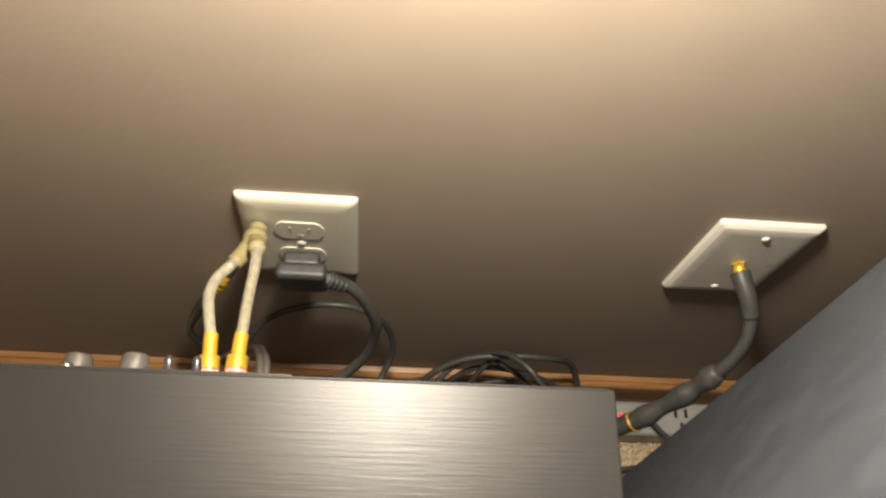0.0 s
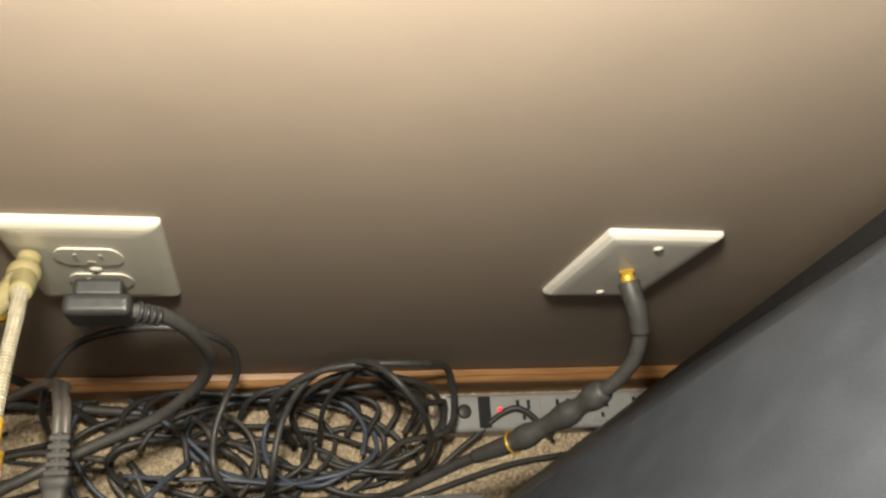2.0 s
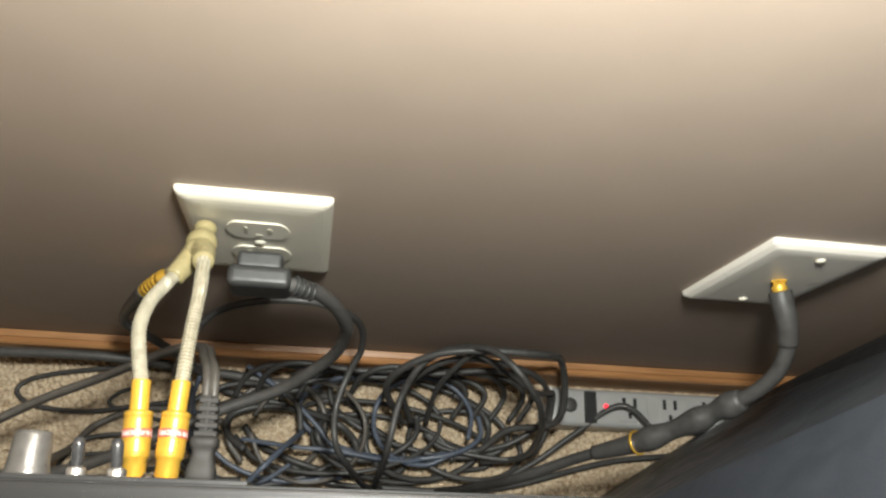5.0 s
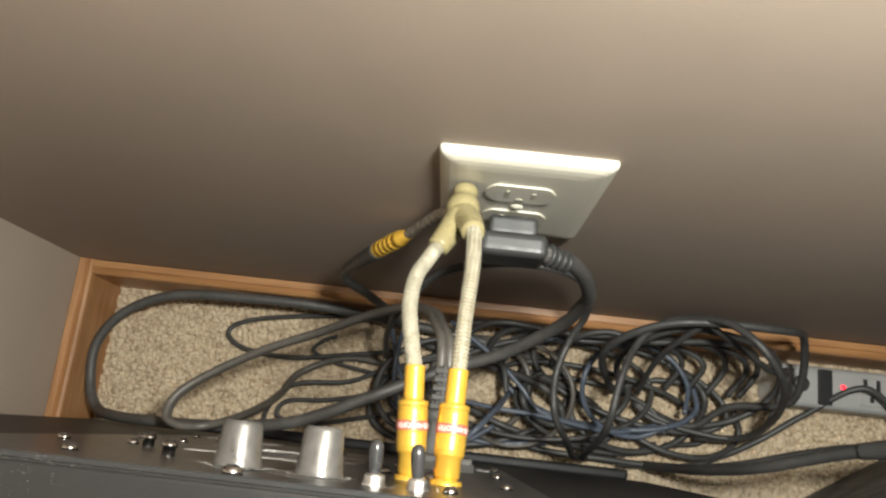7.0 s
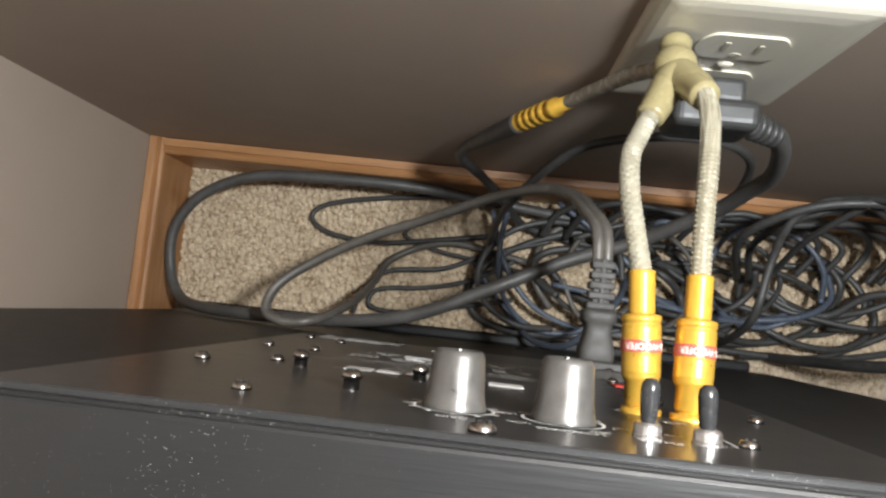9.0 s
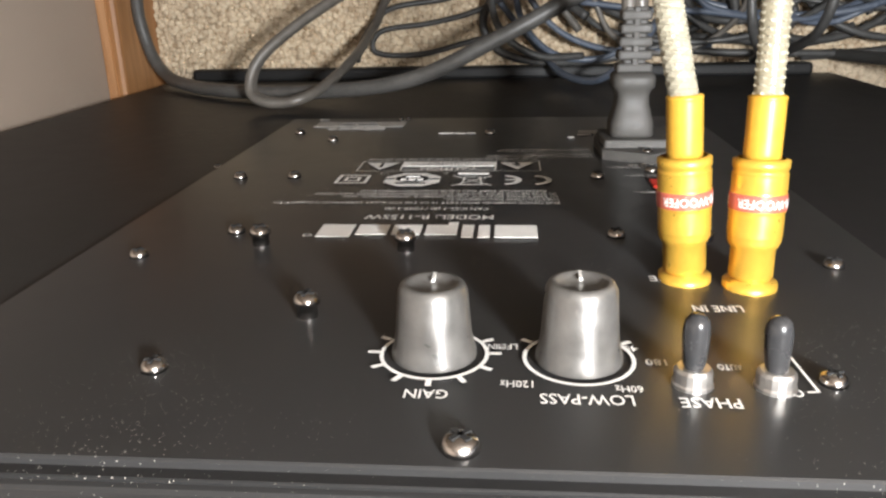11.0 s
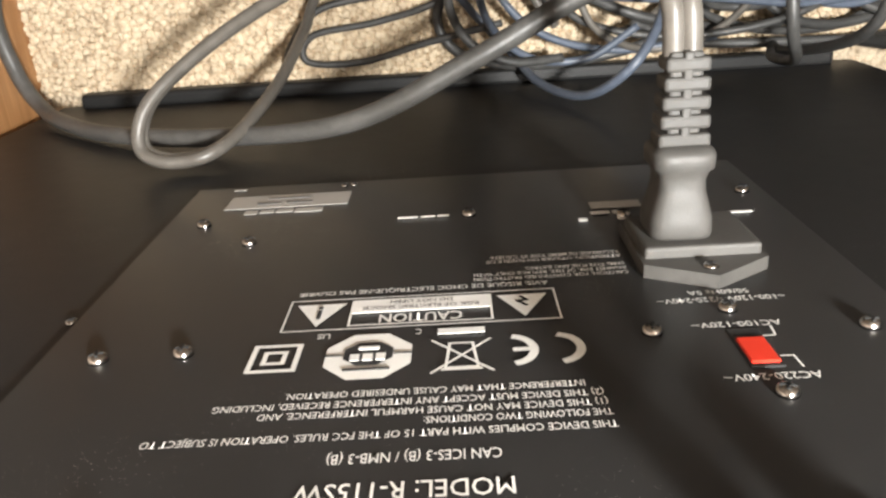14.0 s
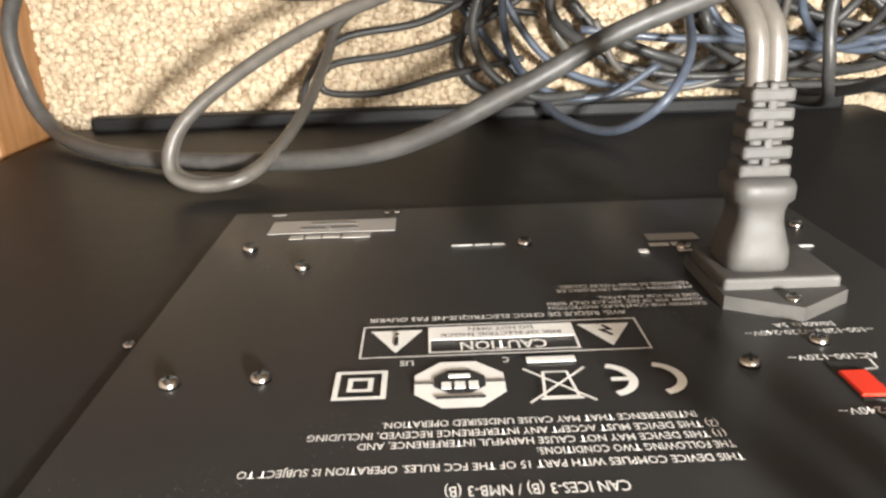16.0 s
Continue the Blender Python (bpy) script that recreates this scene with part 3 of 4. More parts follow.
for x, z in ((0.0040, 0.4451), (0.0181, 0.4495)):
    sub_part("input_jack", lathe([(0.0062, 0), (0.0062, 0.0016), (0.0042, 0.0018), (0.0042, 0.0100), (0, 0.0100)], pose(x, FACE, z) @ TO_WALL, 18), GOLD, smooth=True)
sub_part("port_jack", lathe([(0.0046, 0), (0.0046, 0.0022), (0.0036, 0.0024), (0.0030, 0.0012), (0, 0.0012)], pose(0.0140, FACE, 0.4135) @ TO_WALL, 18), CHROME, smooth=True)

slot = sub_part("voltage_switch", box(0.0112, 0.0190, FACE - 0.001, FACE + 0.0004, 0.3425, 0.3600, 0.0003, 1), DARK_SLOT)
part("slider", box(0.0118, 0.0184, FACE, FACE + 0.0010, 0.3478, 0.3585, 0.0003, 1), RED_PLASTIC, slot, "red voltage slider")

sub_part("vent_hole", lathe([(0, 0.0004), (0.0044, 0.0004), (0.0050, 0)], pose(-0.1690, BACK, 0.0570) @ TO_WALL, 18), DARK_SLOT, label="small dark hole in the panel")

# power inlet
inlet = sub_part("power_inlet", bmesh.new(), BLACK_RUBBER)
bm = bmesh.new()
out = [(-0.0008, 0.3110), (-0.0008, 0.2780), (0.0168, 0.2680), (0.0340, 0.2780), (0.0340, 0.3095), (0.0170, 0.3205)]
lo, hi = ([bm.verts.new((x, y, z)) for x, z in out] for y in (FACE - 0.001, FACE + 0.0040))
for k in range(len(out)):
    bm.faces.new((lo[k], lo[(k + 1) % len(out)], hi[(k + 1) % len(out)], hi[k]))
bm.faces.new(hi), bm.faces.new(lo[::-1])
bmesh.ops.recalc_face_normals(bm, faces=bm.faces[:])
box(0.0002, 0.0330, FACE, FACE + 0.0072, 0.2800, 0.3075, 0.0010, 2, bm)
bm.to_mesh(inlet.data)
bm.free()
inlet.data.materials.clear()
inlet.data.materials.append(GREY_RUBBER)
dome_screw("screw", 0.0165, 0.3145, 0.0022, 0.0012, FACE + 0.0040)
dome_screw("screw", 0.0165, 0.2730, 0.0022, 0.0016)

# ---- power cord of the subwoofer ----
cord = thing("power_cable", "dark grey power cable plugged into the subwoofer, looping over carpet", "power cable", (0.0100, FACE + 0.008, 0.29))


def loose(root, name, bm, material, label="", smooth=True):
    ob = part(name, bm, material, root, label, smooth)
    ob.location = -Vector(root.location)
    return ob


def loft(sections, cx, cz, bm=None, sides=24):
    """Rounded-rectangle sections (out, half width, half depth) skinned along the plug's axis."""
    made, rings = bmesh.new(), []
    for out, hw, hd in sections:
        ring = []
        for k in range(sides):
            a = 2 * math.pi * (k + 0.5) / sides
            c, s = math.cos(a), math.sin(a)
            ring.append(made.verts.new((cx + hw * math.copysign(abs(c) ** 0.45, c), FACE + out, cz + hd * math.copysign(abs(s) ** 0.45, s))))
        rings.append(ring)
    for a, b in zip(rings, rings[1:]):
        for k in range(sides):
            made.faces.new((a[k], a[(k + 1) % sides], b[(k + 1) % sides], b[k]))
    made.faces.new(rings[0][::-1]), made.faces.new(rings[-1])
    bmesh.ops.recalc_face_normals(made, faces=made.faces[:])
    return merge(bm, made)


PX, PZ = 0.0122, 0.2935
loose(cord, "plug", loft([(0.0070, 0.0086, 0.0092), (0.0082, 0.0091, 0.0098), (0.0125, 0.0090, 0.0096), (0.0165, 0.0080, 0.0088), (0.0205, 0.0069, 0.0080), (0.0240, 0.0067, 0.0079),
                          (0.0262, 0.0074, 0.0084), (0.0276, 0.0088, 0.0094), (0.0310, 0.0089, 0.0095), (0.0325, 0.0084, 0.0088), (0.0336, 0.0066, 0.0068)], PX, PZ), GREY_RUBBER, "moulded dark grey plug")
relief = box(PX - 0.0046, PX + 0.0046, FACE + 0.033, FACE + 0.0590, PZ - 0.0034, PZ + 0.0034, 0.001, 2)
box(PX - 0.0013, PX + 0.0013, FACE + 0.033, FACE + 0.0592, PZ - 0.0050, PZ + 0.0050, 0.0006, 2, relief)
core = loose(cord, "strain_relief", relief, GREY_RUBBER, smooth=False)
for k in range(5):
    y, w = FACE + 0.0330 + k * 0.0052, 0.0072 - 0.0003 * k
    part("rib", box(PX - w, PX + w, y, y + 0.0039, PZ - 0.0052, PZ + 0.0052, 0.0010, 2), GREY_RUBBER, core)
bm = None
for dx in (-0.0024, 0.0024):
    bm = tube([(0.0120 + dx, FACE + 0.055, 0.2930), (0.0104 + dx, -0.0690, 0.2905), (0.0048 + dx, -0.0565, 0.2734), (-0.0025 + dx, -0.0445, 0.2467), (-0.0205, -0.0385, 0.2173 + dx), (-0.0490, -0.0437, 0.1929 + dx), (-0.0887, -0.0594, 0.1764 + dx), (-0.1280, -0.0746, 0.1644 + dx),
               (-0.1642, -0.0948, 0.1609 + dx), (-0.1880, -0.1145, 0.1653 + dx), (-0.1923, -0.1325, 0.1710 + dx), (-0.1770, -0.1385, 0.1735 + dx), (-0.1560, -0.1340, 0.1640 + dx), (-0.1440, -0.1200, 0.1000 + dx), (-0.1400, -0.1020, 0.0300 + dx), (-0.128, -0.078, 0.004 + dx),
               (-0.080, -0.060, 0.003 + dx), (-0.01, -0.07, 0.006 + dx)], 0.0031, 10, 10, bm)
loose(cord, "cord", bm, CORD_GREY, "smoky flat twin cord")

# ---- wall plates ----


def bevel_plate(x0, x1, z0, z1, thick=0.0062, slope=0.0070):
    bm = bmesh.new()
    levels = [(0, 0.0), (0.0, 0.0020), (0.0008, 0.0034), (0.0024, thick - 0.0017), (slope * 0.7, thick - 0.0008), (slope * 1.2, thick - 0.0003), (slope * 1.9, thick)]
    rings = []
    for inset, out in levels:
        c, ring = 0.0022, []
        for cx, cz, a0 in ((x1 - c, z1 - c, 0), (x0 + c, z1 - c, 90), (x0 + c, z0 + c, 180), (x1 - c, z0 + c, 270)):
            for a in (0, 45, 90):
                r = c
                px, pz = cx + r * math.cos(math.radians(a0 + a)), cz + r * math.sin(math.radians(a0 + a))
                sx, sz = (-1 if px > (x0 + x1) / 2 else 1), (-1 if pz > (z0 + z1) / 2 else 1)
                ring.append(bm.verts.new((px + sx * inset, -out, pz + sz * inset)))
        rings.append(ring)
    for a, b in zip(rings, rings[1:]):
        for k in range(12):
            bm.faces.new((a[k], a[(k + 1) % 12], b[(k + 1) % 12], b[k]))
    bm.faces.new(rings[-1])
    bmesh.ops.recalc_face_normals(bm, faces=bm.faces[:])
    return bm


outlet = thing("wall_outlet", "white duplex wall outlet with one plug in it", "outlet", (0.04, 0, 0.38))
loose(outlet, "cover_plate", bevel_plate(0.0, 0.0800, 0.3190, 0.4400), PLATE_WHITE, smooth=False)


def receptacle(cz):
    bm = bmesh.new()
    pts = []
    for k in range(36):
        a = 2 * math.pi * k / 36
        pts.append((0.0400 + 0.0172 * math.cos(a), cz + max(-0.0122, min(0.0122, 0.0172 * math.sin(a)))))
    lo, hi = ([bm.verts.new((x, y, z)) for x, z in pts] for y in (-0.0050, -0.0070))
    for k in range(36):
        bm.faces.new((lo[k], lo[(k + 1) % 36], hi[(k + 1) % 36], hi[k]))
    bm.faces.new(hi)
    bmesh.ops.recalc_face_normals(bm, faces=bm.faces[:])
    ob = loose(outlet, "receptacle", bm, PLATE_WHITE, smooth=False)
    # Slots are raised bars; their lit insides are only painted on.
    for dx, h in ((-0.0064, 0.0042), (0.0064, 0.0034)):
        s = part("slot", box(0.0400 + dx - 0.0010, 0.0400 + dx + 0.0010, -0.0073, -0.0066, cz + 0.001 - h, cz + 0.001 + h), PALE_SLOT, ob)
    part("ground_hole", lathe([(0, 0), (0.0022, 0), (0.0022, 0.0004), (0, 0.0004)], pose(0.0400, -0.0069, cz - 0.0075) @ FROM_WALL, 14), PALE_SLOT, ob)


receptacle(0.3990)
receptacle(0.3590)
loose(outlet, "plate_screw", lathe([(0.0034, 0), (0.0034, 0.0008), (0.0020, 0.0016), (0, 0.0017)], pose(0.0400, -0.0060, 0.3790) @ FROM_WALL, 16), PLATE_WHITE)

coax_plate = thing("coax_wall_plate", "white single wall plate with a gold coaxial socket", "wall plate", (0.362, 0, 0.383))
loose(coax_plate, "cover_plate", bevel_plate(0.3247, 0.3997, 0.3260, 0.4410, 0.0062, 0.0055), PLATE_GREY, smooth=False)
for z in (0.4260, 0.3410):
    loose(coax_plate, "plate_screw", lathe([(0.0030, 0), (0.0030, 0.0006), (0.0018, 0.0014), (0, 0.0015)], pose(0.3622, -0.0062, z) @ FROM_WALL, 16), PLATE_WHITE)
loose(coax_plate, "socket", lathe([(0.0052, 0), (0.0052, 0.0012), (0.0040, 0.0014), (0.0040, 0.0060), (0, 0.0060)], pose(0.3622, -0.0062, 0.3835) @ FROM_WALL, 6), GOLD, "gold hexagon socket", smooth=False)

# ---- coaxial cable ----
coax = thing("coaxial_cable", "black coaxial cable with rubber boots hanging from the wall socket", "cable", (0.3622, -0.018, 0.3835))
loose(coax, "connector", lathe([(0.0048, 0), (0.0048, 0.0022), (0.0044, 0.0028), (0.0044, 0.0045), (0, 0.0045)], pose(0.3622, -0.0100, 0.3835) @ FROM_WALL, 18), GOLD, "gold collar")
loose(coax, "boot", tube([(0.3622, -0.0130, 0.3835), (0.3645, -0.0220, 0.3820), (0.3680, -0.0320, 0.3785), (0.3716, -0.0440, 0.3712)], 0.0072, 18, 8, grooves=lambda k: 1 - 0.006 * k), BLACK_RUBBER, "long moulded rubber boot")
loose(coax, "cord", tube([(0.3712, -0.0420, 0.3725), (0.3716, -0.0500, 0.3670), (0.3706, -0.0592, 0.3580), (0.3662, -0.0680, 0.3430), (0.3600, -0.0740, 0.3270)], 0.0050, 14), BLACK_RUBBER)
loose(coax, "adapter", tube([(0.3612, -0.0732, 0.3295), (0.3530, -0.0785, 0.3130), (0.3443, -0.0841, 0.2983), (0.3281, -0.0921, 0.2768), (0.3150, -0.0978, 0.2590)], 0.0092, 18, 8, grooves=lambda k: 0.72 + 0.28 * math.sin(k * 0.27 + 0.4) ** 2), BLACK_RUBBER, "thick black in-line adapter")
loose(coax, "ring", lathe([(0.0064, -0.001), (0.0082, -0.001), (0.0082, 0.001), (0.0064, 0.001), (0.0064, -0.001)], look((0.3575, -0.0757, 0.3222), (0.3500, -0.0800, 0.3080)), 20), STEEL, "steel ring")
loose(coax, "gold_band", lathe([(0.0080, -0.0008), (0.0092, -0.0008), (0.0092, 0.0008), (0.0080, 0.0008), (0.0080, -0.0008)], look((0.3150, -0.0978, 0.2590), (0.3050, -0.1008, 0.2430)), 20), GOLD)
loose(coax, "coupler", tube([(0.3160, -0.0975, 0.2602), (0.3040, -0.1010, 0.2420), (0.2937, -0.1037, 0.2264)], 0.0074, 16, 8, grooves=lambda k: 1 - 0.016 * k), BLACK_RUBBER)
loose(coax, "lead", tube([(0.2960, -0.1030, 0.2300), (0.2830, -0.1075, 0.2120), (0.2710, -0.1123, 0.1984), (0.2480, -0.1215, 0.1700), (0.2300, -0.1270, 0.1200), (0.2200, -0.1290, 0.0600), (0.205, -0.1300, 0.006)], 0.0044, 12), BLACK_RUBBER)

# ---- plug and heavy cord in the outlet ----
heavy = thing("heavy_power_cable", "heavy black power cable plugged into the wall outlet, looped on floor", "power cable", (0.04, -0.02, 0.359))
bm = box(0.0270, 0.0530, -0.0190, -0.0084, 0.3480, 0.3700, 0.0025, 3)
box(0.0225, 0.0590, -0.0310, -0.0180, 0.3440, 0.3740, 0.0042, 4, bm)
loose(heavy, "plug", bm, PLUG_BLACK, "angled dark grey plug", smooth=False)
rel = bmesh.new()
for k in range(4):
    rel = lathe([(0, 0), (0.0062 - 0.0003 * k, 0), (0.0066 - 0.0003 * k, 0.0012), (0.0060 - 0.0003 * k, 0.0024), (0, 0.0024)], look((0.0600 + k * 0.0034, -0.0250 - 0.0006 * k, 0.3580 - k * 0.0016), (-0.2, 0.0, 0.50)), 16, rel)
loose(heavy, "strain_relief", rel, PLUG_BLACK)
loose(heavy, "cord", tube([(0.0560, -0.0250, 0.3600), (0.0720, -0.0245, 0.3490), (0.0860, -0.0265, 0.3230), (0.0960, -0.0310, 0.2862), (0.0950, -0.0340, 0.2549), (0.0900, -0.0395, 0.2291), (0.0760, -0.0475, 0.2044), (0.0510, -0.0605, 0.1808), (0.0057, -0.0780, 0.1705), (-0.0436, -0.1025, 0.1744), (-0.0976, -0.1265, 0.1693),
                           (-0.1614, -0.1360, 0.1445), (-0.2257, -0.1385, 0.1160), (-0.2700, -0.1385, 0.0800), (-0.3000, -0.1340, 0.0480), (-0.3165, -0.1140, 0.0360), (-0.3185, -0.0763, 0.0380), (-0.2957, -0.0440, 0.0430), (-0.2511, -0.0240, 0.0470),
                           (-0.1876, -0.0195, 0.0480), (-0.1153, -0.0185, 0.0430), (-0.0500, -0.0220, 0.0260), (0.0300, -0.0300, 0.0200), (0.1000, -0.0420, 0.0060)], 0.0046, 14, 10), DUSTY_CORD)

# ---- braided Y splitter ----
ysplit = thing("audio_splitter", "gold-plugged Y splitter lead with clear jacketed silver braid legs", "audio cable", (0.012, -0.03, 0.41))
joint = tube([(0.0134, -0.0090, 0.4065), (0.0132, -0.0160, 0.4088), (0.0126, -0.0255, 0.4135)], 0.0068, 18, 8, None, lambda k: (0.80, 0.86, 0.88, 0.88, 0.86, 0.84, 0.84, 0.88, 0.96, 1.06, 1.14, 1.18, 1.20, 1.18, 1.14, 1.06, 0.96)[min(k, 16)])
for way in ([(0.0128, -0.0235, 0.4125), (0.0085, -0.0330, 0.4165), (0.0034, -0.0430, 0.4210)], [(0.0128, -0.0235, 0.4125), (0.0170, -0.0310, 0.4240), (0.0186, -0.0375, 0.4335)]):
    joint = tube(way, 0.0069, 16, 8, joint, lambda k: 1.0 - 0.016 * k)
joint = lathe([(0, -0.0078), (0.0042, -0.0066), (0.0068, -0.0038), (0.0078, 0), (0.0068, 0.0038), (0.0042, 0.0066), (0, 0.0078)], pose(0.0126, -0.0272, 0.4150), 18, joint)
loose(ysplit, "joint", joint, JOINT_PLASTIC, "cloudy yellowish moulded joint")

LEGS = ([(0.0048, -0.0400, 0.4195), (0.0000, -0.0500, 0.4262), (-0.0039, -0.0600, 0.4325), (-0.0046, -0.0735, 0.4405), (-0.0022, -0.0870, 0.4436), (0.0008, -0.1000, 0.4443)],
        [(0.0184, -0.0350, 0.4318), (0.0196, -0.0440, 0.4372), (0.0198, -0.0560, 0.4401), (0.0190, -0.0765, 0.4432), (0.0185, -0.1000, 0.4462)])


def braid(points, radius, turns=9, strands=8):
    """Crossed flat strands wound both ways round the core."""
    way = spline(points, 14)
    bm = None
    frames, up = [], Vector((0, 0, 1))
    for k, q in enumerate(way):
        t = (way[min(k + 1, len(way) - 1)] - way[max(k - 1, 0)]).normalized()
        side = t.cross(up).normalized()
        up = side.cross(t).normalized()
        frames.append((q, side, up.copy()))
    for sense in (1, -1):
        for s in range(strands):
            pts = []
            for k, (q, a, b) in enumerate(frames):
                ang = sense * 2 * math.pi * turns * k / len(frames) + 2 * math.pi * s / strands
                pts.append(q + (radius if sense > 0 else radius - 0.00012) * (math.cos(ang) * a + math.sin(ang) * b))
            bm = tube(pts, 0.00034, 4, 2, bm)
    return bm


JACKET = surface("clear_yellowed_jacket", (0.24, 0.215, 0.15), 0.26, metal=0.05, scale=300, amount=0.12)
for leg in LEGS:
    inner = loose(ysplit, "leg", tube(leg, 0.0031, 24, 14), JACKET, "clear yellowed jacket over silver braid")
    tagged(part("braid", braid(leg, 0.00318, 14), BRAID_BASE, inner, "woven silver braid"), kind="stuff")
for (x, z), leg in zip(((0.0040, 0.4451), (0.0181, 0.4495)), LEGS):
    p = Vector(leg[-1])
    m = look(p + Vector((0, 0.0015, 0)), (x, FACE, z)) @ pose(0, 0, 0, 180, 0, 0)
    sleeve = [(0.0034, 0), (0.0042, 0.0004)] + [(0.0042 - 0.00018 * (k % 2), 0.001 + k * 0.0005) for k in range(26)] + [(0.0042, 0.0146), (0, 0.0146)]
    loose(ysplit, "sleeve", lathe(sleeve, m, 24), GOLD_SLEEVE, "ribbed golden sleeve")
    knurl = [(0.0052, 0.0140), (0.0062, 0.0144), (0.0062, 0.0162), (0.0059, 0.0165), (0.0059, 0.0172), (0.0062, 0.0175)]
    for k in range(5):
        knurl += [(0.0062, 0.0176 + k * 0.0008), (0.0060, 0.0180 + k * 0.0008)]
    knurl += [(0.0062, 0.0218), (0.0062, 0.0258)]
    for k in range(7):
        knurl += [(0.0062, 0.0262 + k * 0.0009), (0.0059, 0.02665 + k * 0.0009)]
    knurl += [(0.0060, 0.0330), (0.0054, 0.0345), (0.0050, 0.0348), (0.0050, 0.0415), (0.0043, 0.0425), (0, 0.0425)]
    shell = loose(ysplit, "plug_shell", lathe(knurl, m, 32), GOLD, "gold plug with knurled grip")
    part("red_band", lathe([(0.00615, 0.0218), (0.00635, 0.0220), (0.00635, 0.0256), (0.00615, 0.0258)], m, 32), RED_BAND, shell, "dark red band")
    for turn in (0.02, 0.02 + math.pi):
      word = lettering("band_text", "SUB-WOOFER", 0, 0, 0.0020, 0.0165, 0.01, INK, parent=shell, m=Matrix())
      for v in word.data.vertices:
        a = v.co.x / 0.0064 + turn
        v.co = m @ Vector((0.00643 * math.cos(a), 0.00643 * math.sin(a), 0.0229 + v.co.y))

# the third leg and the black lead that feeds it
loose(ysplit, "third_leg", tube([(0.0110, -0.0200, 0.4080), (0.0020, -0.0165, 0.3850), (-0.0080, -0.0150, 0.3560), (-0.0180, -0.0145, 0.3290)], 0.0032, 14), surface("smoky_jacket", (0.26, 0.235, 0.19), 0.25, scale=300, amount=0.2), "smoky clear leg")
feed = thing("black_audio_lead", "black audio lead with a gold connector hanging on the wall", "audio cable", (-0.03, -0.018, 0.31))
a, b = Vector((-0.0165, -0.0145, 0.3320)), Vector((-0.0420, -0.0175, 0.2860))
m = look(a, b) @ pose(0, 0, 0, 180, 0, 0)
prof = [(0, 0), (0.0034, 0), (0.0034, 0.0100), (0.0048, 0.0104), (0.0048, 0.0150), (0.0040, 0.0155), (0.0040, 0.0180)]
for k in range(4):
    prof += [(0.0052, 0.0182 + k * 0.006), (0.0052, 0.0212 + k * 0.006), (0.0044, 0.0216 + k * 0.006), (0.0044, 0.0240 + k * 0.006)]
prof += [(0.0050, 0.0430), (0.0050, 0.0470), (0, 0.0470)]
loose(feed, "connector", lathe(prof, m, 24), GOLD, "ringed gold connector")
loose(feed, "boot", tube([(-0.0375, -0.0170, 0.2940), (-0.0500, -0.0175, 0.2650), (-0.0620, -0.0165, 0.2330)], 0.0056, 14, 8, grooves=lambda k: 1 - 0.018 * k), BLACK_RUBBER)
loose(feed, "cord", tube([(-0.0600, -0.0165, 0.2390), (-0.0680, -0.0170, 0.2150), (-0.0700, -0.0190, 0.1950), (-0.0590, -0.0200, 0.1500), (-0.0430, -0.0240, 0.0900), (-0.0300, -0.0300, 0.0400), (-0.0100, -0.0400, 0.0080), (0.0500, -0.0500, 0.0010)], 0.0036, 12), BLACK_RUBBER)

# ---- power strip ----
strip = thing("power_strip", "silver-grey power strip lying along the baseboard", "power strip", (0.45, -0.042, FLOOR))
bm = box(0.318, 0.620, -0.061, -0.022, FLOOR + 0.001, 0.036, 0.006, 4)
loose(strip, "housing", bm, STRIP_GREY, smooth=False)
loose(strip, "end_rim", box(0.3165, 0.3225, -0.0615, -0.0215, FLOOR + 0.001, 0.0368, 0.003, 3), surface("pale_rim", (0.6, 0.6, 0.58), 0.35, scale=60, amount=0.05), "pale end rim", smooth=False)
rock = loose(strip, "rocker_switch", box(0.3555, 0.3685, -0.0575, -0.0250, 0.0345, 0.0385, 0.0012, 2), DARK_SLOT, "black rocker switch", smooth=False)
loose(strip, "side_button", lathe([(0, 0), (0.0075, 0), (0.0075, 0.002), (0.0055, 0.003), (0, 0.003)], pose(0.3400, -0.040, 0.0355), 20), BLACK_RUBBER)
glow, gn, gl, gb = node_material("red_indicator")
gb.inputs["Base Color"].default_value = (0.8, 0.02, 0.02, 1)
gb.inputs["Emission Color"].default_value = (1, 0.02, 0.04, 1)
gb.inputs["Emission Strength"].default_value = 2.2
loose(strip, "indicator_light", lathe([(0.0024, 0), (0.0022, 0.0012), (0.0012, 0.0018), (0, 0.0019)], pose(0.3790, -0.0395, 0.0358), 14), glow, "glowing red indicator light")
for k in range(4):
    x = 0.4050 + k * 0.045
    so = loose(strip, "socket", box(x - 0.012, x + 0.020, -0.0545, -0.0285, 0.0350, 0.0368, 0.0008, 1), STRIP_GREY, smooth=False)
    for dx, y0, y1 in ((-0.006, -0.040, -0.030), (0.006, -0.040, -0.030), (0.000, -0.051, -0.0455)):
        part("slot", box(x + dx - 0.0018, x + dx + 0.0018, y0, y1, 0.0366, 0.0373), DARK_SLOT, so)

# ---- tangle of leads on the floor ----
rng = random.Random(7)


def floor_lead(points, r, material, label, group="floor leads"):
    root = thing("floor_lead", label, "cable", points[0], group)
    loose(root, "cord", tube(points, r, 10, 9), material)
    return root


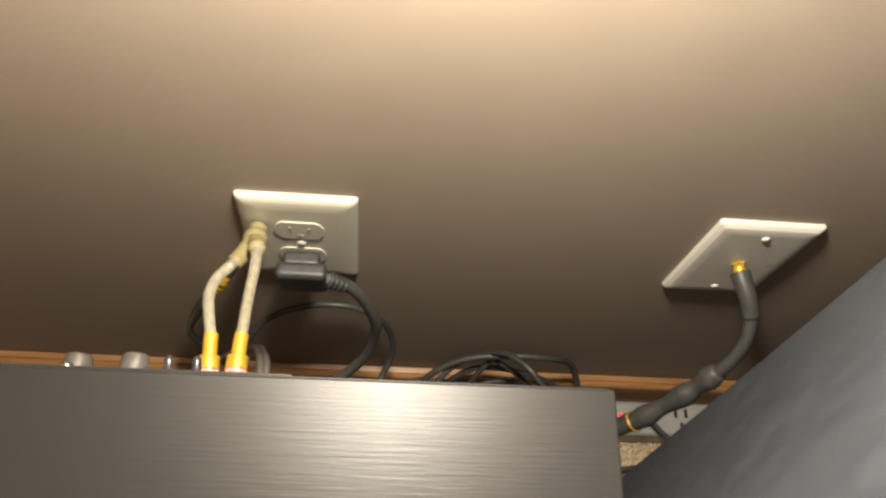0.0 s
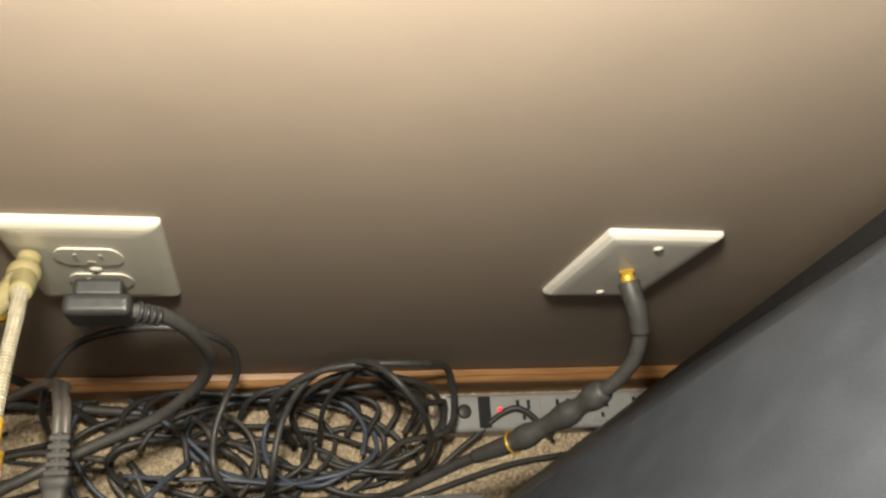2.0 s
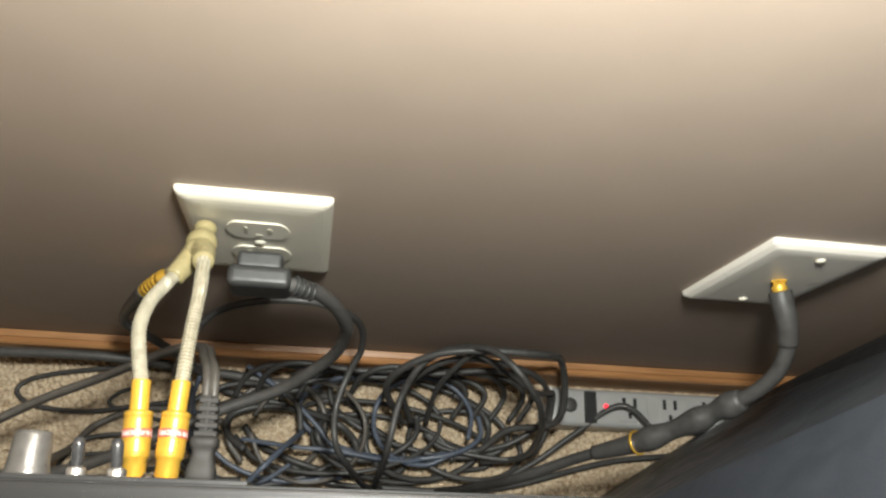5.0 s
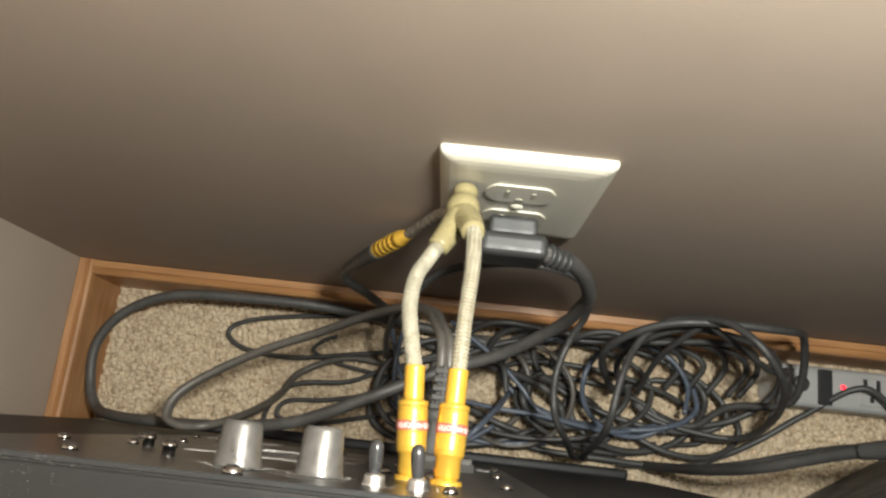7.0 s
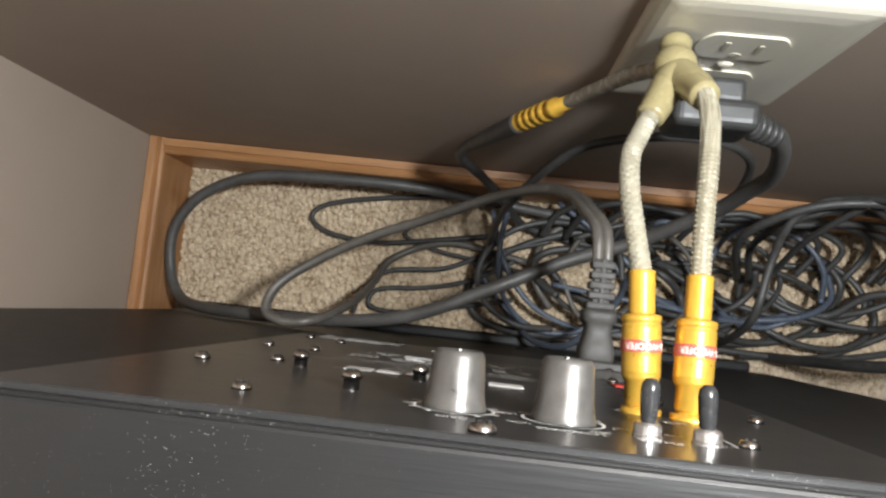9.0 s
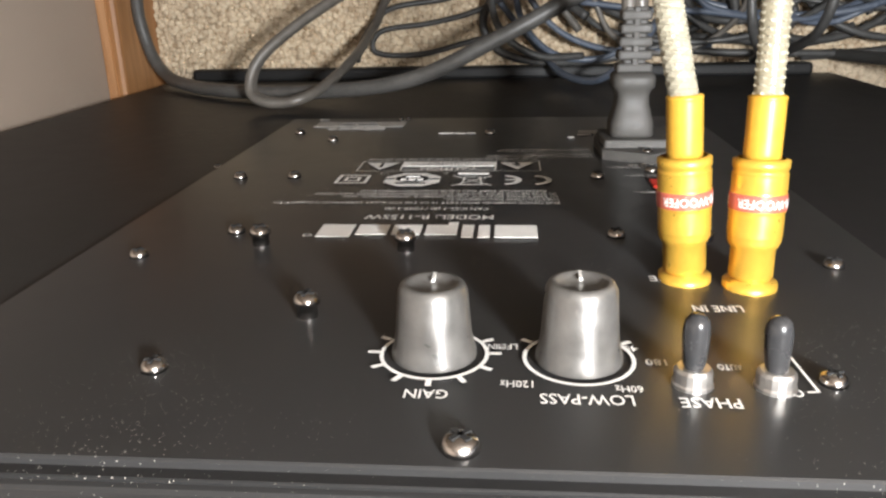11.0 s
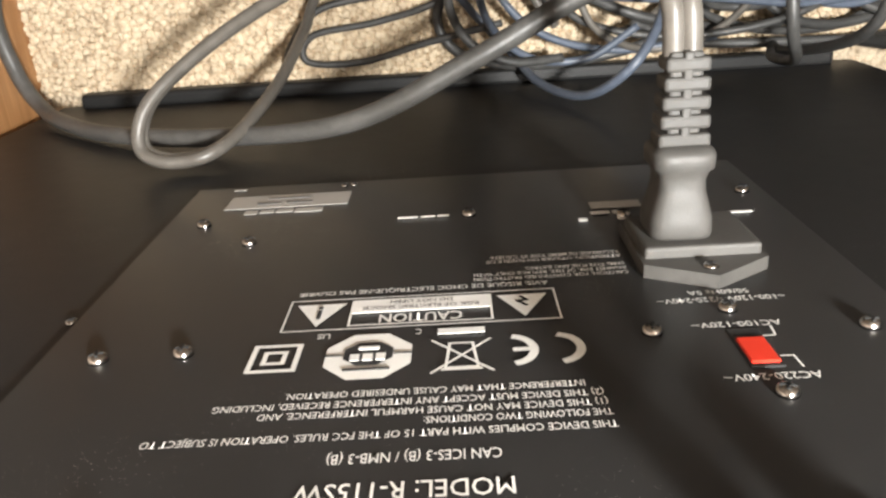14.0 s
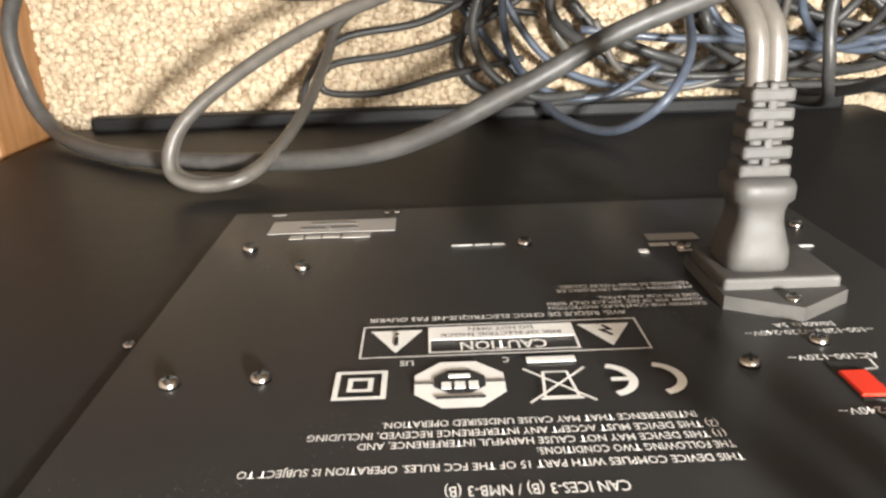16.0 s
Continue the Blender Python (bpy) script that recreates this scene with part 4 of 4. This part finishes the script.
MAT = {"black": BLACK_RUBBER, "grey": CORD_GREY, "blue": CORD_BLUE}
floor_lead([(-0.020, -0.014, 0.012), (-0.075, -0.018, 0.008), (-0.150, -0.026, 0.002), (-0.195, -0.036, 0.000), (-0.208, -0.049, 0.000), (-0.190, -0.062, 0.001), (-0.145, -0.066, 0.002), (-0.100, -0.060, 0.006), (-0.040, -0.050, 0.012)], 0.0024, BLACK_RUBBER, "thin black lead doubled back on the carpet")
floor_lead([(-0.160, -0.131, 0.004), (-0.153, -0.112, 0.008), (-0.131, -0.091, 0.010), (-0.082, -0.083, 0.006), (-0.043, -0.066, 0.010), (0.010, -0.050, 0.016)], 0.0022, BLACK_RUBBER, "thin black lead on the carpet")
floor_lead([(-0.020, -0.105, 0.020), (-0.067, -0.116, 0.006), (-0.110, -0.126, 0.002), (-0.145, -0.124, 0.001), (-0.140, -0.108, 0.001), (-0.098, -0.102, 0.000), (-0.060, -0.092, 0.004), (-0.020, -0.070, 0.010)], 0.0022, BLACK_RUBBER, "thin black lead on the carpet")
floor_lead([(-0.100, -0.040, 0.000), (-0.113, -0.046, 0.001), (-0.121, -0.057, 0.000), (-0.094, -0.067, 0.000), (-0.053, -0.073, 0.002), (-0.010, -0.080, 0.008)], 0.0020, BLACK_RUBBER, "thin black lead curling on the carpet")
floor_lead([(0.150, -0.130, 0.004), (0.1400, -0.1260, 0.060), (0.1415, -0.1050, 0.140), (0.1490, -0.0640, 0.1500), (0.1640, -0.0330, 0.1390), (0.1840, -0.0155, 0.1390), (0.2000, -0.0120, 0.1480), (0.2120, -0.0135, 0.1640), (0.2240, -0.0190, 0.1800), (0.2380, -0.0330, 0.1930), (0.2530, -0.0490, 0.1900), (0.2700, -0.0640, 0.1650), (0.2850, -0.0800, 0.110), (0.2850, -0.0950, 0.050), (0.250, -0.100, 0.016)], 0.0030, BLACK_RUBBER, "black lead arching over the tangle")
floor_lead([(0.430, -0.070, 0.050), (0.391, -0.040, 0.050), (0.348, -0.068, 0.024), (0.312, -0.095, 0.010), (0.275, -0.115, 0.006), (0.234, -0.128, 0.010), (0.160, -0.128, 0.012), (0.100, -0.125, 0.010), (0.060, -0.110, 0.014)], 0.0030, BLACK_RUBBER, "black lead running to the power strip")
floor_lead([(0.460, -0.085, 0.004), (0.400, -0.092, 0.003), (0.350, -0.104, 0.002), (0.300, -0.118, 0.003), (0.250, -0.127, 0.005), (0.180, -0.131, 0.010)], 0.0032, BLACK_RUBBER, "black lead along the subwoofer's foot")
floor_lead([(-0.0450, -0.0600, 0.060), (-0.0380, -0.0440, 0.140), (-0.0179, -0.0265, 0.2063), (0.0039, -0.0140, 0.2385), (0.0387, -0.0100, 0.2620), (0.0728, -0.0095, 0.2640), (0.0960, -0.0105, 0.2430), (0.1100, -0.0130, 0.2097), (0.1130, -0.0240, 0.1770), (0.1040, -0.0430, 0.1620), (0.0960, -0.0710, 0.1600), (0.0980, -0.1000, 0.1600), (0.1130, -0.1180, 0.130), (0.130, -0.128, 0.060), (0.150, -0.129, 0.012)], 0.0028, BLACK_RUBBER, "black lead looping up beside the outlet")
floor_lead([(-0.060, -0.070, 0.004), (-0.0400, -0.0960, 0.002), (-0.0290, -0.1090, 0.003), (-0.0140, -0.1245, 0.010), (-0.0010, -0.1370, 0.050), (0.0190, -0.1370, 0.0940), (0.0380, -0.1190, 0.1180), (0.0560, -0.0980, 0.100), (0.070, -0.080, 0.050)], 0.0026, CORD_BLUE, "blue-grey lead bowed against the subwoofer's back")
for turn, rise, r in ((0.0, 0.0, 0.0030), (0.014, 0.022, 0.0026), (-0.010, 0.034, 0.0034)):
    floor_lead([(0.176 + turn, -0.066, 0.030), (0.162 + 2 * turn, -0.040, 0.080 + rise), (0.196 + turn, -0.018, 0.120 + rise), (0.248 - 2 * turn, -0.016, 0.112 + 1.5 * rise),
                (0.296 - turn, -0.026 - turn, 0.084 + rise), (0.312, -0.052 + turn, 0.046 + rise), (0.280 + turn, -0.080 - turn, 0.030 + 0.5 * rise), (0.230 - turn, -0.090, 0.026), (0.190, -0.074, 0.018)], r, BLACK_RUBBER, "thick black lead coiled up against the wall")
for k, (x0, x1, high) in enumerate(((0.000, 0.230, 0.052), (0.045, 0.290, 0.060), (0.020, 0.270, 0.070), (0.110, 0.300, 0.078), (0.060, 0.250, 0.044))):
    floor_lead([(x0, -0.046, 0.020), (x0 + 0.012, -0.027, high - 0.014), (x0 + 0.040, -0.0185, high), (0.6 * x0 + 0.4 * x1, -0.0200 - 0.0012 * k, high - 0.010 + 0.004 * k), (0.3 * x0 + 0.7 * x1, -0.0180, high + 0.004),
                (x1 - 0.020, -0.0210, high - 0.008), (x1, -0.034, 0.034), (x1 - 0.012, -0.058, 0.020)], 0.0029, BLACK_RUBBER, "black lead heaped against the baseboard")
for pts in ([(0.010, -0.018, 0.036), (0.052, -0.046, 0.038), (0.081, -0.072, 0.040), (0.104, -0.094, 0.040), (0.157, -0.102, 0.034)], [(0.012, -0.088, 0.034), (0.060, -0.094, 0.040), (0.099, -0.096, 0.040), (0.168, -0.103, 0.034), (0.22, -0.09, 0.02)],
            [(-0.030, -0.020, 0.040), (-0.036, -0.060, 0.050), (-0.030, -0.100, 0.040), (-0.005, -0.125, 0.030), (0.030, -0.128, 0.030), (0.060, -0.110, 0.034)], [(-0.045, -0.030, 0.030), (-0.030, -0.075, 0.034), (0.000, -0.110, 0.030), (0.050, -0.125, 0.024), (0.110, -0.120, 0.024)]):
    floor_lead(pts, 0.0024, CORD_BLUE, "blue-grey lead in the tangle")
for k in range(15):
    cx, cy = rng.uniform(0.0, 0.285), rng.uniform(-0.090, -0.056)
    rx, ry = rng.uniform(0.045, 0.105), rng.uniform(0.026, 0.055)
    rx, ry = min(rx, 0.342 - cx, cx + 0.062), min(ry, -0.020 - cy, cy + 0.130)
    a0, span, lean = rng.uniform(0, 6.28), rng.uniform(3.6, 6.6), rng.uniform(-0.25, 0.25)
    pts = []
    for j in range(10):
        a = a0 + span * j / 9
        x, y = rx * math.cos(a), ry * math.sin(a)
        x, y = cx + x * math.cos(lean) - y * math.sin(lean), cy + x * math.sin(lean) + y * math.cos(lean)
        z = 0.002 + 0.0024 * (k % 12) + 0.012 * (1 + math.sin(a * 1.7 + k)) * rng.uniform(0.4, 1)
        pts.append((x, max(-0.132, min(-0.017, y)), z))
    what = ("black", "black", "black", "grey", "black", "blue")[k % 6]
    floor_lead(pts, rng.uniform(0.0023, 0.0034), MAT[what], {"black": "thin black lead coiled in the tangle", "grey": "dark grey lead coiled in the tangle", "blue": "blue-grey lead coiled in the tangle"}[what])
